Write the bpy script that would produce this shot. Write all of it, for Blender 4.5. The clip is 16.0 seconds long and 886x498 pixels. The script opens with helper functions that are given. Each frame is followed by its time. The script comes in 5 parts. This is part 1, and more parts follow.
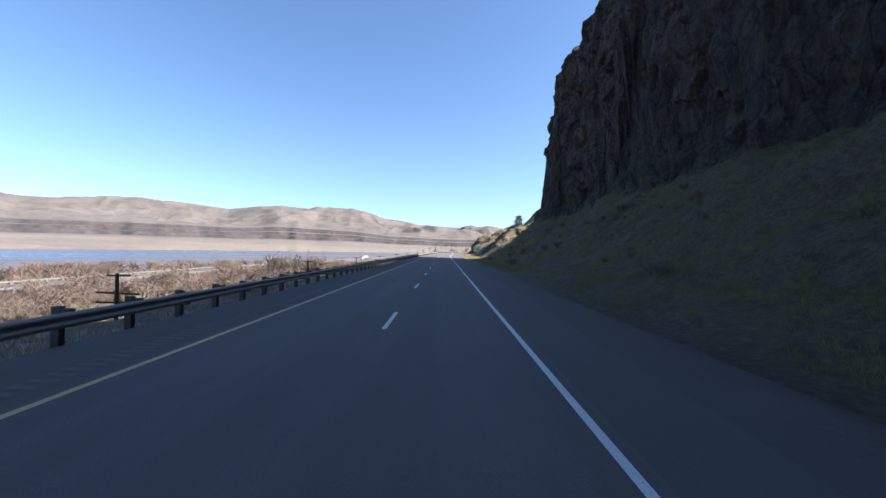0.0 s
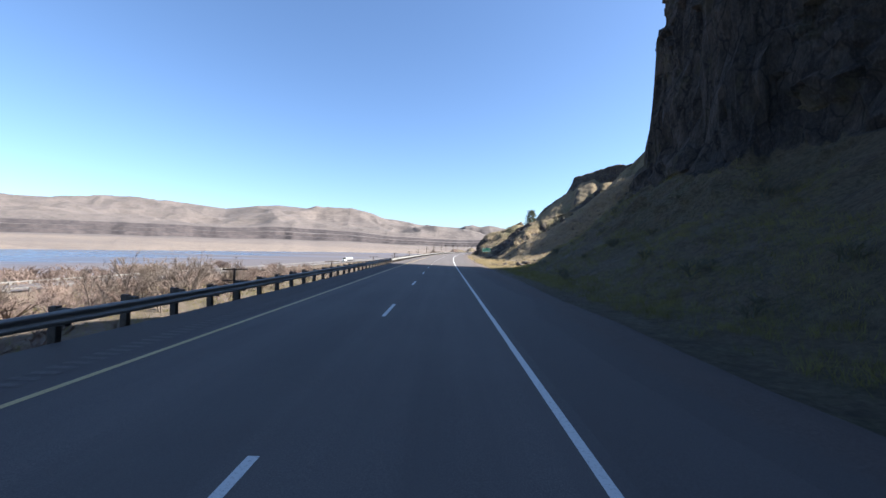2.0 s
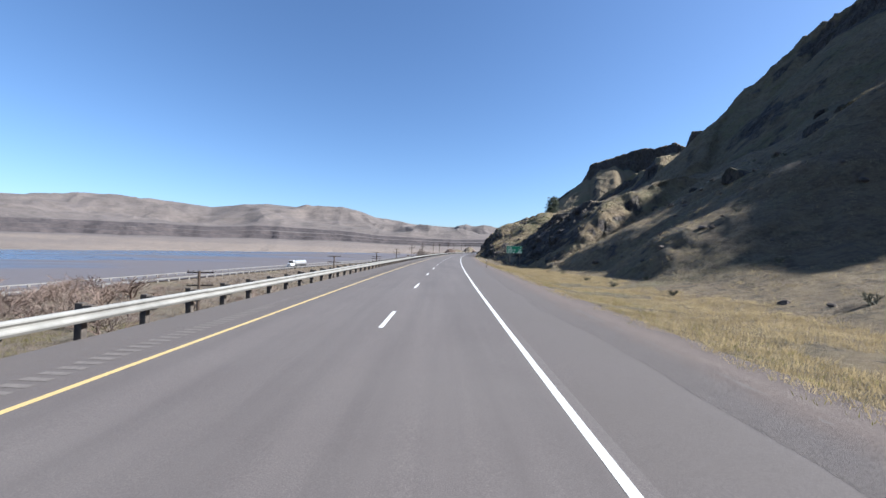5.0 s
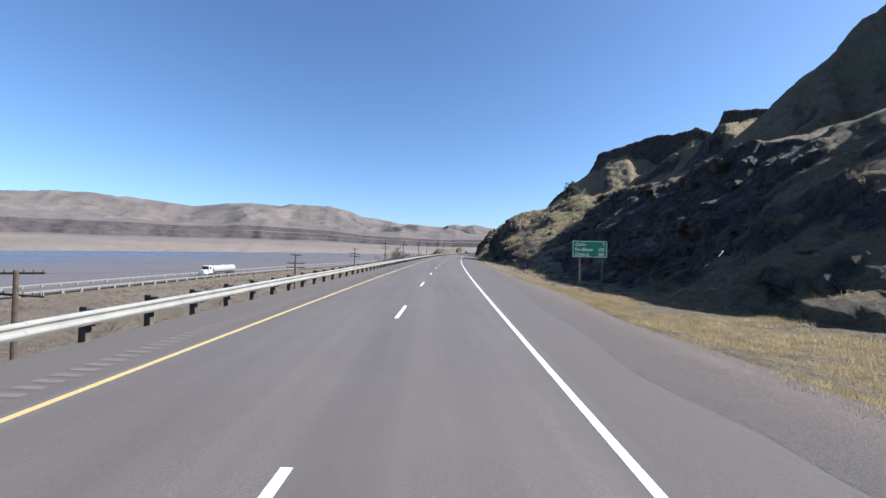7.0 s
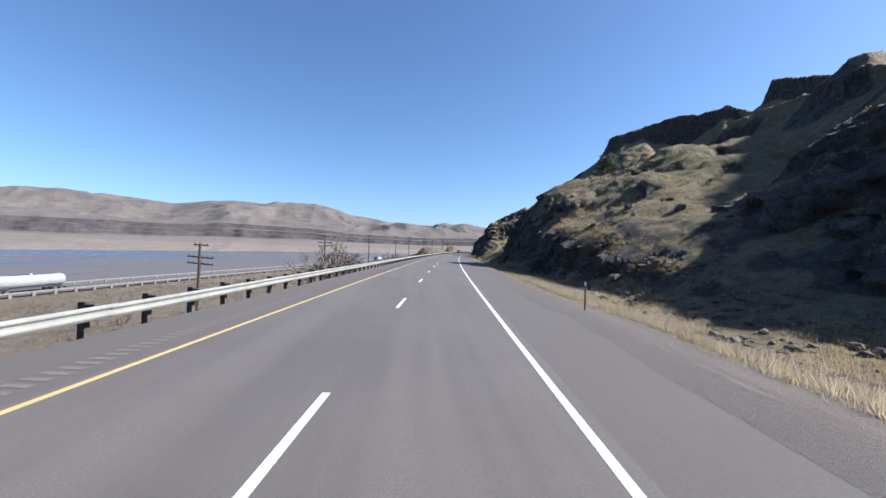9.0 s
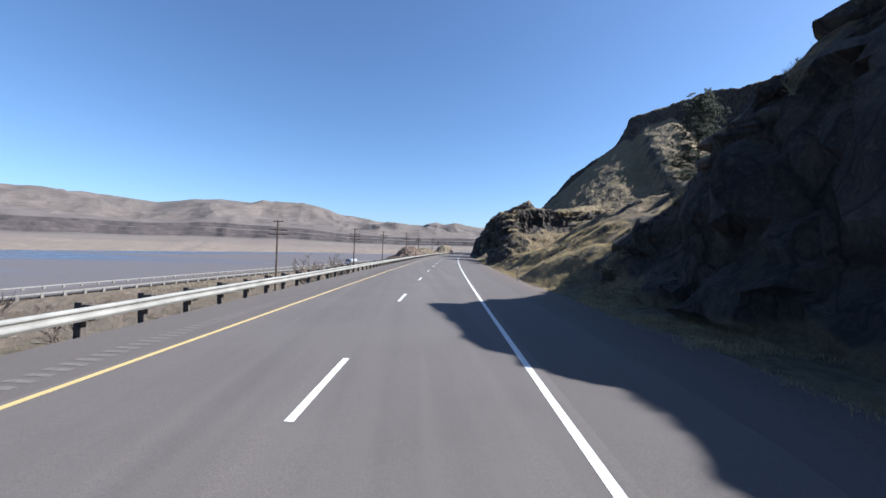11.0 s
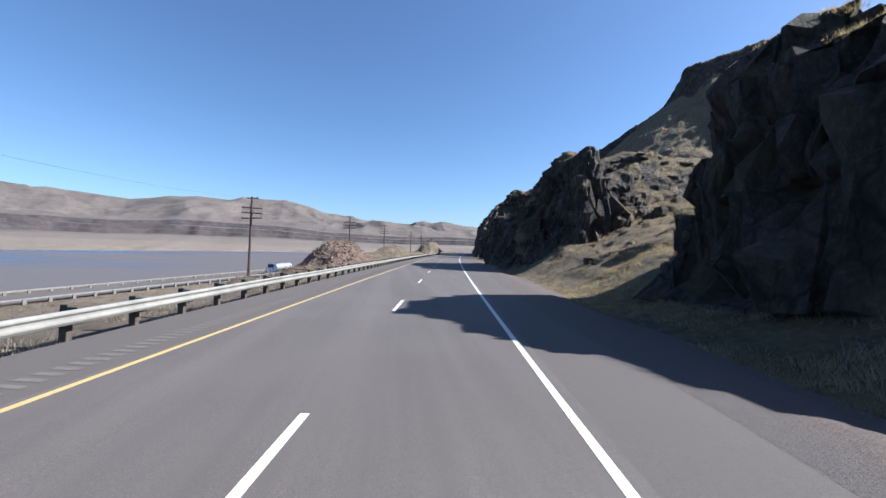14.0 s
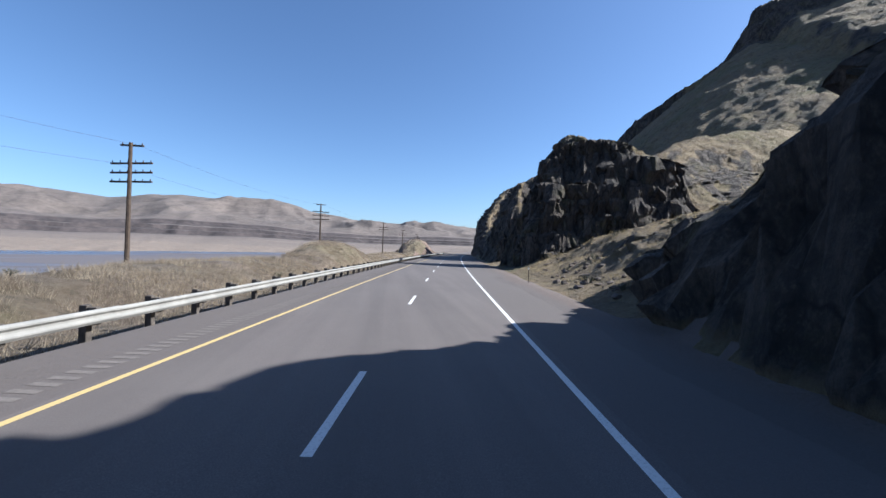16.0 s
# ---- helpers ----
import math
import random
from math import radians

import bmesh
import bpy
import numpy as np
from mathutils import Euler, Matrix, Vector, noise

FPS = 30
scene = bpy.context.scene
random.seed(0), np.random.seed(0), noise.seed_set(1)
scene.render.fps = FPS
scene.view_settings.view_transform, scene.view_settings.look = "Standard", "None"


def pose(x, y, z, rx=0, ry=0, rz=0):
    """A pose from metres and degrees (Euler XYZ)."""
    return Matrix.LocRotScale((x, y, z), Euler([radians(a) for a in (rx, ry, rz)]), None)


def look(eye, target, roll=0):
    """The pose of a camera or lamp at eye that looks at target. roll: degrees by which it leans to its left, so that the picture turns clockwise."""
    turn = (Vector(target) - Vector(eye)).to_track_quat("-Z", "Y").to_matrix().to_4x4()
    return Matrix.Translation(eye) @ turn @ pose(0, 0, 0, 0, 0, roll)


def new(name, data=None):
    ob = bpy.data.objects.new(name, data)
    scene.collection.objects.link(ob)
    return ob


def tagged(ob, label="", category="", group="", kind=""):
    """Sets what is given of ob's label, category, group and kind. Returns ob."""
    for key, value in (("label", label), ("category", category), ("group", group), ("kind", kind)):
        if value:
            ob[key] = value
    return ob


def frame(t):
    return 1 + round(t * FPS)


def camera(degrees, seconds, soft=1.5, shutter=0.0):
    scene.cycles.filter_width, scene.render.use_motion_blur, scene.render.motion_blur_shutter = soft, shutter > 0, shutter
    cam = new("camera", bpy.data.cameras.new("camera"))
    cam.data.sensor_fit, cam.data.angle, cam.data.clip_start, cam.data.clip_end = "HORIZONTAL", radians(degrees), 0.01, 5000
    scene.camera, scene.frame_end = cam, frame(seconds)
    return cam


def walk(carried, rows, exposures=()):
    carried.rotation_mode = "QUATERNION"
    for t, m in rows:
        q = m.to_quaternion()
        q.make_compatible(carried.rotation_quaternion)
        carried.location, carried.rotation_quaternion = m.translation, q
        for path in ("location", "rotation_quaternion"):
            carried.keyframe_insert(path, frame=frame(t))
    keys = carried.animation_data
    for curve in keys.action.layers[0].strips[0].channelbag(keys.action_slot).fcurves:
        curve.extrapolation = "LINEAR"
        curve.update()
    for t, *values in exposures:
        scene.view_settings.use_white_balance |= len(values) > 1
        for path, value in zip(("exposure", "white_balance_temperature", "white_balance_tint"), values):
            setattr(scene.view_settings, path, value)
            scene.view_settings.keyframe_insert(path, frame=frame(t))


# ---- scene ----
# ---- the camera and its drive ----
LENS = 94.8
EYE_HEIGHT = 2.27
LEAN = 1.2
DRIVE = [  # seconds, x, y, heading to the right, pitch
    (0.00, -0.20, 0.90, -0.17, 0.12),
    (0.50, -0.06, 15.73, -0.17, 0.13),
    (1.00, 0.04, 30.49, -0.13, 0.20),
    (1.50, 0.10, 45.17, -0.13, 0.20),
    (2.00, 0.15, 59.67, -0.21, 0.16),
    (2.50, 0.14, 73.58, -0.17, 0.17),
    (3.00, 0.15, 88.33, -0.17, 0.17),
    (3.50, 0.13, 103.04, -0.05, 0.07),
    (4.00, 0.09, 117.78, 0.11, 0.19),
    (4.60, 0.19, 135.50, 0.46, 0.16),
    (5.25, 0.38, 154.67, 0.90, 0.16),
    (5.90, 0.72, 173.83, 1.39, 0.16),
    (6.50, 1.16, 191.56, 1.89, 0.23),
    (7.00, 1.77, 206.13, 2.22, 0.24),
    (7.50, 2.45, 220.87, 2.64, 0.14),
    (8.00, 3.26, 235.54, 2.94, 0.09),
    (8.50, 4.17, 249.94, 3.39, 0.16),
    (9.00, 5.17, 264.87, 3.72, 0.11),
    (9.60, 6.47, 282.40, 4.10, 0.14),
    (10.25, 8.00, 301.51, 4.50, 0.14),
    (10.90, 9.66, 320.63, 4.89, 0.15),
    (11.50, 11.29, 338.32, 5.27, 0.15),
    (12.00, 12.73, 352.88, 5.54, 0.16),
    (12.50, 14.24, 367.64, 5.81, 0.17),
    (13.00, 15.77, 382.26, 6.19, 0.18),
    (13.50, 17.31, 395.96, 6.41, 0.24),
    (14.00, 19.05, 411.28, 6.69, 0.08),
    (14.50, 20.82, 425.90, 6.95, 0.09),
    (15.00, 22.59, 440.87, 7.22, 0.21),
    (15.50, 24.51, 455.48, 7.68, 0.22),
    (16.00, 26.44, 469.84, 7.95, 0.12),
]
cam = camera(LENS, 16.0)


def eye_pose(x, y, heading, pitch):
    h, p = radians(heading), radians(pitch)
    way = Vector((math.sin(h) * math.cos(p), math.cos(h) * math.cos(p), math.sin(p)))
    eye = Vector((x, y, EYE_HEIGHT))
    return look(eye, eye + way, LEAN)


walk(cam, [(t, eye_pose(x, y, h, p)) for t, x, y, h, p in DRIVE],
     [(0.0, 1.9, 6300, 10), (3.2, 1.8, 6300, 10), (4.1, 1.55, 6000, 9), (6.5, 1.38, 5850, 9), (16.0, 1.35, 5850, 9)])

# ---- world, sun, exposure ----
SUN_ELEVATION, SUN_TURN = 37.2, -3.0     # degrees; the sun stands to the right of the road, turned a little back
sun_way = Vector((math.cos(radians(SUN_ELEVATION)) * math.cos(radians(SUN_TURN)),
                  math.cos(radians(SUN_ELEVATION)) * math.sin(radians(SUN_TURN)),
                  math.sin(radians(SUN_ELEVATION))))
world = bpy.data.worlds.new("sky")
scene.world = world
world.use_nodes = True
wn = world.node_tree
wn.nodes.clear()
sky = wn.nodes.new("ShaderNodeTexSky")
sky.sky_type = "NISHITA"
sky.sun_disc = False
sky.sun_elevation = radians(SUN_ELEVATION)
sky.sun_rotation = radians(90.0 - SUN_TURN)
sky.altitude = 100
sky.air_density, sky.dust_density, sky.ozone_density = 0.92, 0.8, 5.2
wb = wn.nodes.new("ShaderNodeBackground")
wb.inputs["Strength"].default_value = 0.068
wo = wn.nodes.new("ShaderNodeOutputWorld")
wn.links.new(sky.outputs[0], wb.inputs[0])
wn.links.new(wb.outputs[0], wo.inputs[0])
sun_data = bpy.data.lights.new("sun", "SUN")
sun_data.energy, sun_data.angle, sun_data.color = 5.0, radians(0.5), (1.0, 0.95, 0.87)
sun = new("sun", sun_data)
sun.matrix_world = look((60, 200, 300), Vector((60, 200, 300)) - sun_way)

# ---- the road's line ----
STATION = np.arange(-400.0, 1600.0, 0.5)


def heading(s):
    return np.clip(s - 108, 0, 157) / 2350 + np.clip(s - 265, 0, 500) / 2700


_h = heading(STATION + 0.25)
_x = np.concatenate(([0], np.cumsum(np.sin(_h) * 0.5)))[:-1]
_y = np.concatenate(([0], np.cumsum(np.cos(_h) * 0.5)))[:-1]
_zero = int(np.argmin(abs(STATION)))
LINE_X, LINE_Y = _x - _x[_zero], _y - _y[_zero]


def plan(s, o):
    """World x, y of the place s metres along the right lane's centre and o metres to its right."""
    a = heading(np.asarray(s, float))
    return np.interp(s, STATION, LINE_X) + o * np.cos(a), np.interp(s, STATION, LINE_Y) - o * np.sin(a)


def spot(s, o, z=0.0):
    x, y = plan(s, o)
    return Vector((float(x), float(y), z))


def road_z(o):
    return -0.02 * o        # the carriageway falls to the right


def step(a, b, x):
    t = np.clip((np.asarray(x, float) - a) / (b - a), 0, 1)
    return t * t * (3 - 2 * t)


# ---- value noise on arrays ----
_rng = np.random.RandomState(7)
_TAB = _rng.rand(256, 256)


def vnoise(x, y):
    xi, yi = np.floor(x).astype(int), np.floor(y).astype(int)
    fx, fy = x - xi, y - yi
    fx, fy = fx * fx * (3 - 2 * fx), fy * fy * (3 - 2 * fy)
    a, b = _TAB[xi % 256, yi % 256], _TAB[(xi + 1) % 256, yi % 256]
    c, d = _TAB[xi % 256, (yi + 1) % 256], _TAB[(xi + 1) % 256, (yi + 1) % 256]
    return (a + (b - a) * fx) * (1 - fy) + (c + (d - c) * fx) * fy - 0.5


def fbm(x, y, octaves=4):
    v, g = 0, 1.0
    for k in range(octaves):
        v = v + g * vnoise(x * 2 ** k + 17.3 * k, y * 2 ** k + 5.1 * k)
        g *= 0.5
    return v


def ridged(x, y, octaves=4):
    v, g = 0, 1.0
    for k in range(octaves):
        v = v + g * (0.5 - 2 * abs(vnoise(x * 2 ** k + 9.7 * k, y * 2 ** k + 3.3 * k)))
        g *= 0.5
    return v

# ---- materials ----
def material(name, base, rough=0.8, metal=0.0):
    m = bpy.data.materials.new(name)
    m.use_nodes = True
    b = m.node_tree.nodes["Principled BSDF"]
    b.inputs["Base Color"].default_value = (*base, 1)
    b.inputs["Roughness"].default_value = rough
    b.inputs["Metallic"].default_value = metal
    return m


def node(m, kind, **inputs):
    n = m.node_tree.nodes.new(kind)
    for k, v in inputs.items():
        n.inputs[k.replace("_", " ")].default_value = v
    return n


def wire(m, a, b):
    m.node_tree.links.new(a, b)


def noise_tex(m, scale, detail=5.0, rough=0.6, stretch=None, distort=0.0):
    c = node(m, "ShaderNodeNewGeometry")
    n = node(m, "ShaderNodeTexNoise", Scale=scale, Detail=detail, Roughness=rough, Distortion=distort)
    if stretch:
        k = m.node_tree.nodes.new("ShaderNodeVectorMath")
        k.operation = "MULTIPLY"
        k.inputs[1].default_value = stretch
        wire(m, c.outputs["Position"], k.inputs[0])
        wire(m, k.outputs[0], n.inputs["Vector"])
    else:
        wire(m, c.outputs["Position"], n.inputs["Vector"])
    return n.outputs["Fac"]


def ramp(m, fac, stops):
    r = m.node_tree.nodes.new("ShaderNodeValToRGB")
    e = r.color_ramp.elements
    while len(e) < len(stops):
        e.new(0.5)
    for el, (p, c) in zip(e, stops):
        el.position, el.color = p, (*c, 1)
    wire(m, fac, r.inputs["Fac"])
    return r.outputs["Color"]


def grey(m, fac, a, b, lo=0.0, hi=1.0):
    r = m.node_tree.nodes.new("ShaderNodeMapRange")
    r.inputs["From Min"].default_value, r.inputs["From Max"].default_value = a, b
    r.inputs["To Min"].default_value, r.inputs["To Max"].default_value = lo, hi
    wire(m, fac, r.inputs["Value"])
    return r.outputs["Result"]


def mix(m, fac, a, b, how="MIX"):
    n = m.node_tree.nodes.new("ShaderNodeMix")
    n.data_type, n.blend_type = "RGBA", how
    for k, v in ((0, fac), (6, a), (7, b)):
        if hasattr(v, "is_linked"):
            wire(m, v, n.inputs[k])
        else:
            n.inputs[k].default_value = v if k == 0 else (*v, 1)
    return n.outputs[2]


def bump(m, height, strength, distance):
    n = node(m, "ShaderNodeBump", Strength=strength, Distance=distance)
    wire(m, height, n.inputs["Height"])
    wire(m, n.outputs[0], m.node_tree.nodes["Principled BSDF"].inputs["Normal"])


def paint(m, colour):
    colour = mix(m, 1.0, colour, (0.78, 0.78, 0.78), "MULTIPLY")
    wire(m, colour, m.node_tree.nodes["Principled BSDF"].inputs["Base Color"])


def slope_of(m):
    g = node(m, "ShaderNodeNewGeometry")
    s = m.node_tree.nodes.new("ShaderNodeSeparateXYZ")
    wire(m, g.outputs["Normal"], s.inputs[0])
    return s.outputs["Z"]


def asphalt_material():
    m = material("asphalt", (0.1, 0.095, 0.09), 0.85)
    fine = noise_tex(m, 60, 4, 0.75)
    wide = noise_tex(m, 0.9, 4, 0.6, (1.0, 0.03, 1.0))
    stain = noise_tex(m, 0.25, 5, 0.6)
    a = ramp(m, fine, [(0.3, (0.07, 0.06, 0.057)), (0.52, (0.128, 0.109, 0.103)), (0.66, (0.185, 0.157, 0.148)), (0.74, (0.33, 0.285, 0.265))])
    b = mix(m, grey(m, wide, 0.38, 0.62, 0.0, 0.6), a, (0.08, 0.068, 0.065))
    paint(m, mix(m, grey(m, stain, 0.4, 0.7, 0.0, 0.3), b, (0.155, 0.138, 0.129)))
    bump(m, fine, 0.5, 0.01)
    return m


def shoulder_material():
    m = material("shoulder_asphalt", (0.1, 0.09, 0.085), 0.9)
    fine = noise_tex(m, 45, 5, 0.8)
    stain = noise_tex(m, 0.5, 5, 0.6)
    a = ramp(m, fine, [(0.3, (0.07, 0.06, 0.057)), (0.6, (0.125, 0.106, 0.1)), (0.75, (0.21, 0.18, 0.17))])
    paint(m, mix(m, grey(m, stain, 0.4, 0.65, 0.0, 0.5), a, (0.10, 0.085, 0.078)))
    bump(m, fine, 0.6, 0.012)
    return m


def line_material(name, colour):
    m = material(name, colour, 0.6)
    n = noise_tex(m, 25, 5, 0.75)
    paint(m, mix(m, grey(m, n, 0.52, 0.72, 0.0, 0.75), colour, (0.16, 0.15, 0.14)))
    return m


def gravel_material():
    m = material("gravel", (0.16, 0.12, 0.105), 0.95)
    fine = noise_tex(m, 18, 6, 0.8)
    wide = noise_tex(m, 0.6, 4)
    a = ramp(m, fine, [(0.3, (0.055, 0.042, 0.038)), (0.55, (0.12, 0.092, 0.082)), (0.75, (0.22, 0.18, 0.16))])
    b = mix(m, grey(m, wide, 0.4, 0.65, 0.0, 0.5), a, (0.13, 0.1, 0.085))
    thin = m.node_tree.nodes.new("ShaderNodeAttribute")
    thin.attribute_name = "thin"
    asphalt = ramp(m, noise_tex(m, 45, 5, 0.8), [(0.3, (0.07, 0.06, 0.057)), (0.6, (0.125, 0.106, 0.1)), (0.75, (0.21, 0.18, 0.17))])
    cover = add_heights(m, thin.outputs["Fac"], noise_tex(m, 1.6, 6, 0.75, (1.0, 0.5, 1.0)), 1.0, 0.9)
    paint(m, mix(m, grey(m, cover, 0.55, 1.05), b, asphalt))
    bump(m, fine, 0.8, 0.04)
    return m


def crack_tex(m, scale, stretch=(1.0, 1.0, 1.0)):
    c = node(m, "ShaderNodeNewGeometry")
    w = node(m, "ShaderNodeTexNoise", Scale=0.7, Detail=4.0)
    wire(m, c.outputs["Position"], w.inputs["Vector"])
    k = m.node_tree.nodes.new("ShaderNodeVectorMath")
    k.operation = "MULTIPLY_ADD"
    wire(m, w.outputs["Color"], k.inputs[0])
    k.inputs[1].default_value = (1.6, 1.6, 1.6)
    wire(m, c.outputs["Position"], k.inputs[2])
    q = m.node_tree.nodes.new("ShaderNodeVectorMath")
    q.operation = "MULTIPLY"
    wire(m, k.outputs[0], q.inputs[0])
    q.inputs[1].default_value = stretch
    v = node(m, "ShaderNodeTexVoronoi", Scale=scale)
    v.feature = "F1"
    wire(m, q.outputs[0], v.inputs["Vector"])
    return v.outputs["Distance"], v.outputs["Color"]


def crack_edge(m, scale, stretch):
    c = node(m, "ShaderNodeNewGeometry")
    w = node(m, "ShaderNodeTexNoise", Scale=0.9, Detail=5.0)
    wire(m, c.outputs["Position"], w.inputs["Vector"])
    k = m.node_tree.nodes.new("ShaderNodeVectorMath")
    k.operation = "MULTIPLY_ADD"
    wire(m, w.outputs["Color"], k.inputs[0])
    k.inputs[1].default_value = (1.2, 1.2, 1.2)
    wire(m, c.outputs["Position"], k.inputs[2])
    q = m.node_tree.nodes.new("ShaderNodeVectorMath")
    q.operation = "MULTIPLY"
    wire(m, k.outputs[0], q.inputs[0])
    q.inputs[1].default_value = stretch
    v = node(m, "ShaderNodeTexVoronoi", Scale=scale)
    v.feature = "DISTANCE_TO_EDGE"
    wire(m, q.outputs[0], v.inputs["Vector"])
    return v.outputs["Distance"]


def add_heights(m, a, b, wa=1.0, wb=1.0):
    n1 = m.node_tree.nodes.new("ShaderNodeMath")
    n1.operation = "MULTIPLY"
    n1.inputs[1].default_value = wb
    wire(m, b, n1.inputs[0])
    n2 = m.node_tree.nodes.new("ShaderNodeMath")
    n2.operation = "MULTIPLY_ADD"
    n2.inputs[1].default_value = wa
    wire(m, a, n2.inputs[0])
    wire(m, n1.outputs[0], n2.inputs[2])
    return n2.outputs[0]


def hill_material(name="hill_ground", grass=(0.21, 0.152, 0.08), green=(0.105, 0.108, 0.036), relief=1.0, straw=(0.34, 0.262, 0.155), rubble=0.0, all_rock=False):
    """Dry winter grass with green patches where it is gentle, bare dark basalt where it is steep."""
    m = material(name, grass, 0.95)
    big = noise_tex(m, 0.045, 5, 0.6)
    mid = noise_tex(m, 0.35, 6, 0.7)
    fine = noise_tex(m, 3.5, 6, 0.8)
    tuft = noise_tex(m, 1.1, 6, 0.75)
    g1 = mix(m, grey(m, big, 0.48, 0.62, 0.0, 0.85), grass, green)
    g2 = mix(m, grey(m, mid, 0.43, 0.62, 0.0, 0.85), g1, (0.115, 0.078, 0.047))
    g3 = mix(m, grey(m, fine, 0.4, 0.7, 0.0, 0.7), g2, straw)
    g4 = mix(m, grey(m, tuft, 0.5, 0.64, 0.0, 0.8), g3, (0.07, 0.055, 0.032))
    streak = noise_tex(m, 0.8, 8, 0.75, (1.0, 1.0, 0.35))
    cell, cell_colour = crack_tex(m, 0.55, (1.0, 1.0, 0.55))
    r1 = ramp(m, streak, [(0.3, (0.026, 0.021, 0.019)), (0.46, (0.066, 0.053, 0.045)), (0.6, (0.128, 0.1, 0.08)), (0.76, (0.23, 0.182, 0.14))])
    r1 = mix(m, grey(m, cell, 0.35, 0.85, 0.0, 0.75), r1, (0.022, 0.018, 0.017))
    grain = noise_tex(m, 5.0, 8, 0.8, (1.0, 1.0, 0.5))
    r1 = mix(m, grey(m, grain, 0.5, 0.72, 0.0, 0.75), r1, (0.2, 0.16, 0.13))
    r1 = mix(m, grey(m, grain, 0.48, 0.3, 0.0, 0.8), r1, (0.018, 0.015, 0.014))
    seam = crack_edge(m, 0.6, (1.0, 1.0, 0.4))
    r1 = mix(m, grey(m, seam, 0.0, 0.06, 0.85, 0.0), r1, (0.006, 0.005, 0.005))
    lichen = noise_tex(m, 0.25, 6, 0.7)
    r2 = mix(m, grey(m, lichen, 0.54, 0.68, 0.0, 0.55), r1, (0.12, 0.105, 0.04))
    if rubble:
        r2 = mix(m, rubble, r2, ramp(m, grain, [(0.35, (0.085, 0.058, 0.046)), (0.52, (0.21, 0.145, 0.115)), (0.7, (0.36, 0.27, 0.215))]))
    bare = m.node_tree.nodes.new("ShaderNodeAttribute")
    bare.attribute_name = "rock"
    fac = grey(m, add_heights(m, bare.outputs["Fac"], fine, 1.0, 0.7), 0.65, 1.05, 1.0, 0.0)
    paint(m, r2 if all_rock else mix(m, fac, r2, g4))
    h = add_heights(m, add_heights(m, add_heights(m, fine, cell, 0.35, -1.0), streak, 1.0, 0.9), grain, 1.0, 0.5)
    bump(m, h, 1.0, 0.7 * relief)
    return m


def plain_mottle(name, a, b, scale, rough=0.9, metal=0.0, relief=0.02, detail=5):
    m = material(name, a, rough, metal)
    n = noise_tex(m, scale, detail, 0.65)
    paint(m, ramp(m, n, [(0.32, a), (0.68, b)]))
    if relief:
        bump(m, n, 0.5, relief)
    return m


def blade_material(name, a, b, scale):
    """Thin dry leaves that let part of the light through."""
    m = material(name, a, 0.9)
    colour = ramp(m, noise_tex(m, scale, 5, 0.65), [(0.32, a), (0.68, b)])
    paint(m, colour)
    through_light = node(m, "ShaderNodeBsdfTranslucent")
    wire(m, colour, through_light.inputs["Color"])
    both = node(m, "ShaderNodeMixShader", Fac=0.5)
    wire(m, m.node_tree.nodes["Principled BSDF"].outputs[0], both.inputs[1])
    wire(m, through_light.outputs[0], both.inputs[2])
    wire(m, both.outputs[0], m.node_tree.nodes["Material Output"].inputs["Surface"])
    return m


def water_material():
    """Blue open water; brown, silty water in a band along the near shore."""
    m = material("river_water", (0.03, 0.045, 0.06), 0.12)
    n = noise_tex(m, 0.35, 6, 0.75, (1.0, 0.6, 1.0))
    w = noise_tex(m, 0.003, 5, 0.65, (0.5, 1.4, 1.0))
    g = node(m, "ShaderNodeNewGeometry")
    s = m.node_tree.nodes.new("ShaderNodeSeparateXYZ")
    wire(m, g.outputs["Position"], s.inputs[0])
    silt = grey(m, add_heights(m, s.outputs["X"], w, 0.0010, 1.6), 0.25, 0.55)
    paint(m, mix(m, silt, (0.04, 0.085, 0.16), (0.15, 0.125, 0.115)))
    wire(m, grey(m, silt, 0.0, 1.0, 0.15, 0.5), m.node_tree.nodes["Principled BSDF"].inputs["Roughness"])
    bump(m, n, 0.6, 0.3)
    m.node_tree.nodes["Principled BSDF"].inputs["Specular IOR Level"].default_value = 0.28
    return m


ASPHALT, SHOULDER, GRAVEL = asphalt_material(), shoulder_material(), gravel_material()
WHITE_LINE, YELLOW_LINE = line_material("white_line_paint", (0.72, 0.72, 0.7)), line_material("yellow_line_paint", (0.6, 0.44, 0.18))
HILL = hill_material()
# Hill ground copied with darker grass, the cliff's shade put into its colour.
CLIFF = hill_material("shade_toned_cliff_ground", (0.10, 0.085, 0.045), (0.07, 0.078, 0.025), 1.3)
FLAT_GROUND = hill_material("river_flat_ground", (0.17, 0.13, 0.1), (0.13, 0.115, 0.06), 0.6, (0.25, 0.2, 0.14), 0.85)
WATER = water_material()
STEEL = plain_mottle("galvanised_steel", (0.24, 0.235, 0.22), (0.36, 0.35, 0.325), 1.2, 0.6, 0.2, 0.0)
POST_WOOD = plain_mottle("weathered_post_wood", (0.05, 0.042, 0.036), (0.12, 0.1, 0.085), 6.0, 0.9)
POLE_WOOD = plain_mottle("dark_pole_wood", (0.045, 0.03, 0.022), (0.1, 0.07, 0.05), 4.0, 0.9)


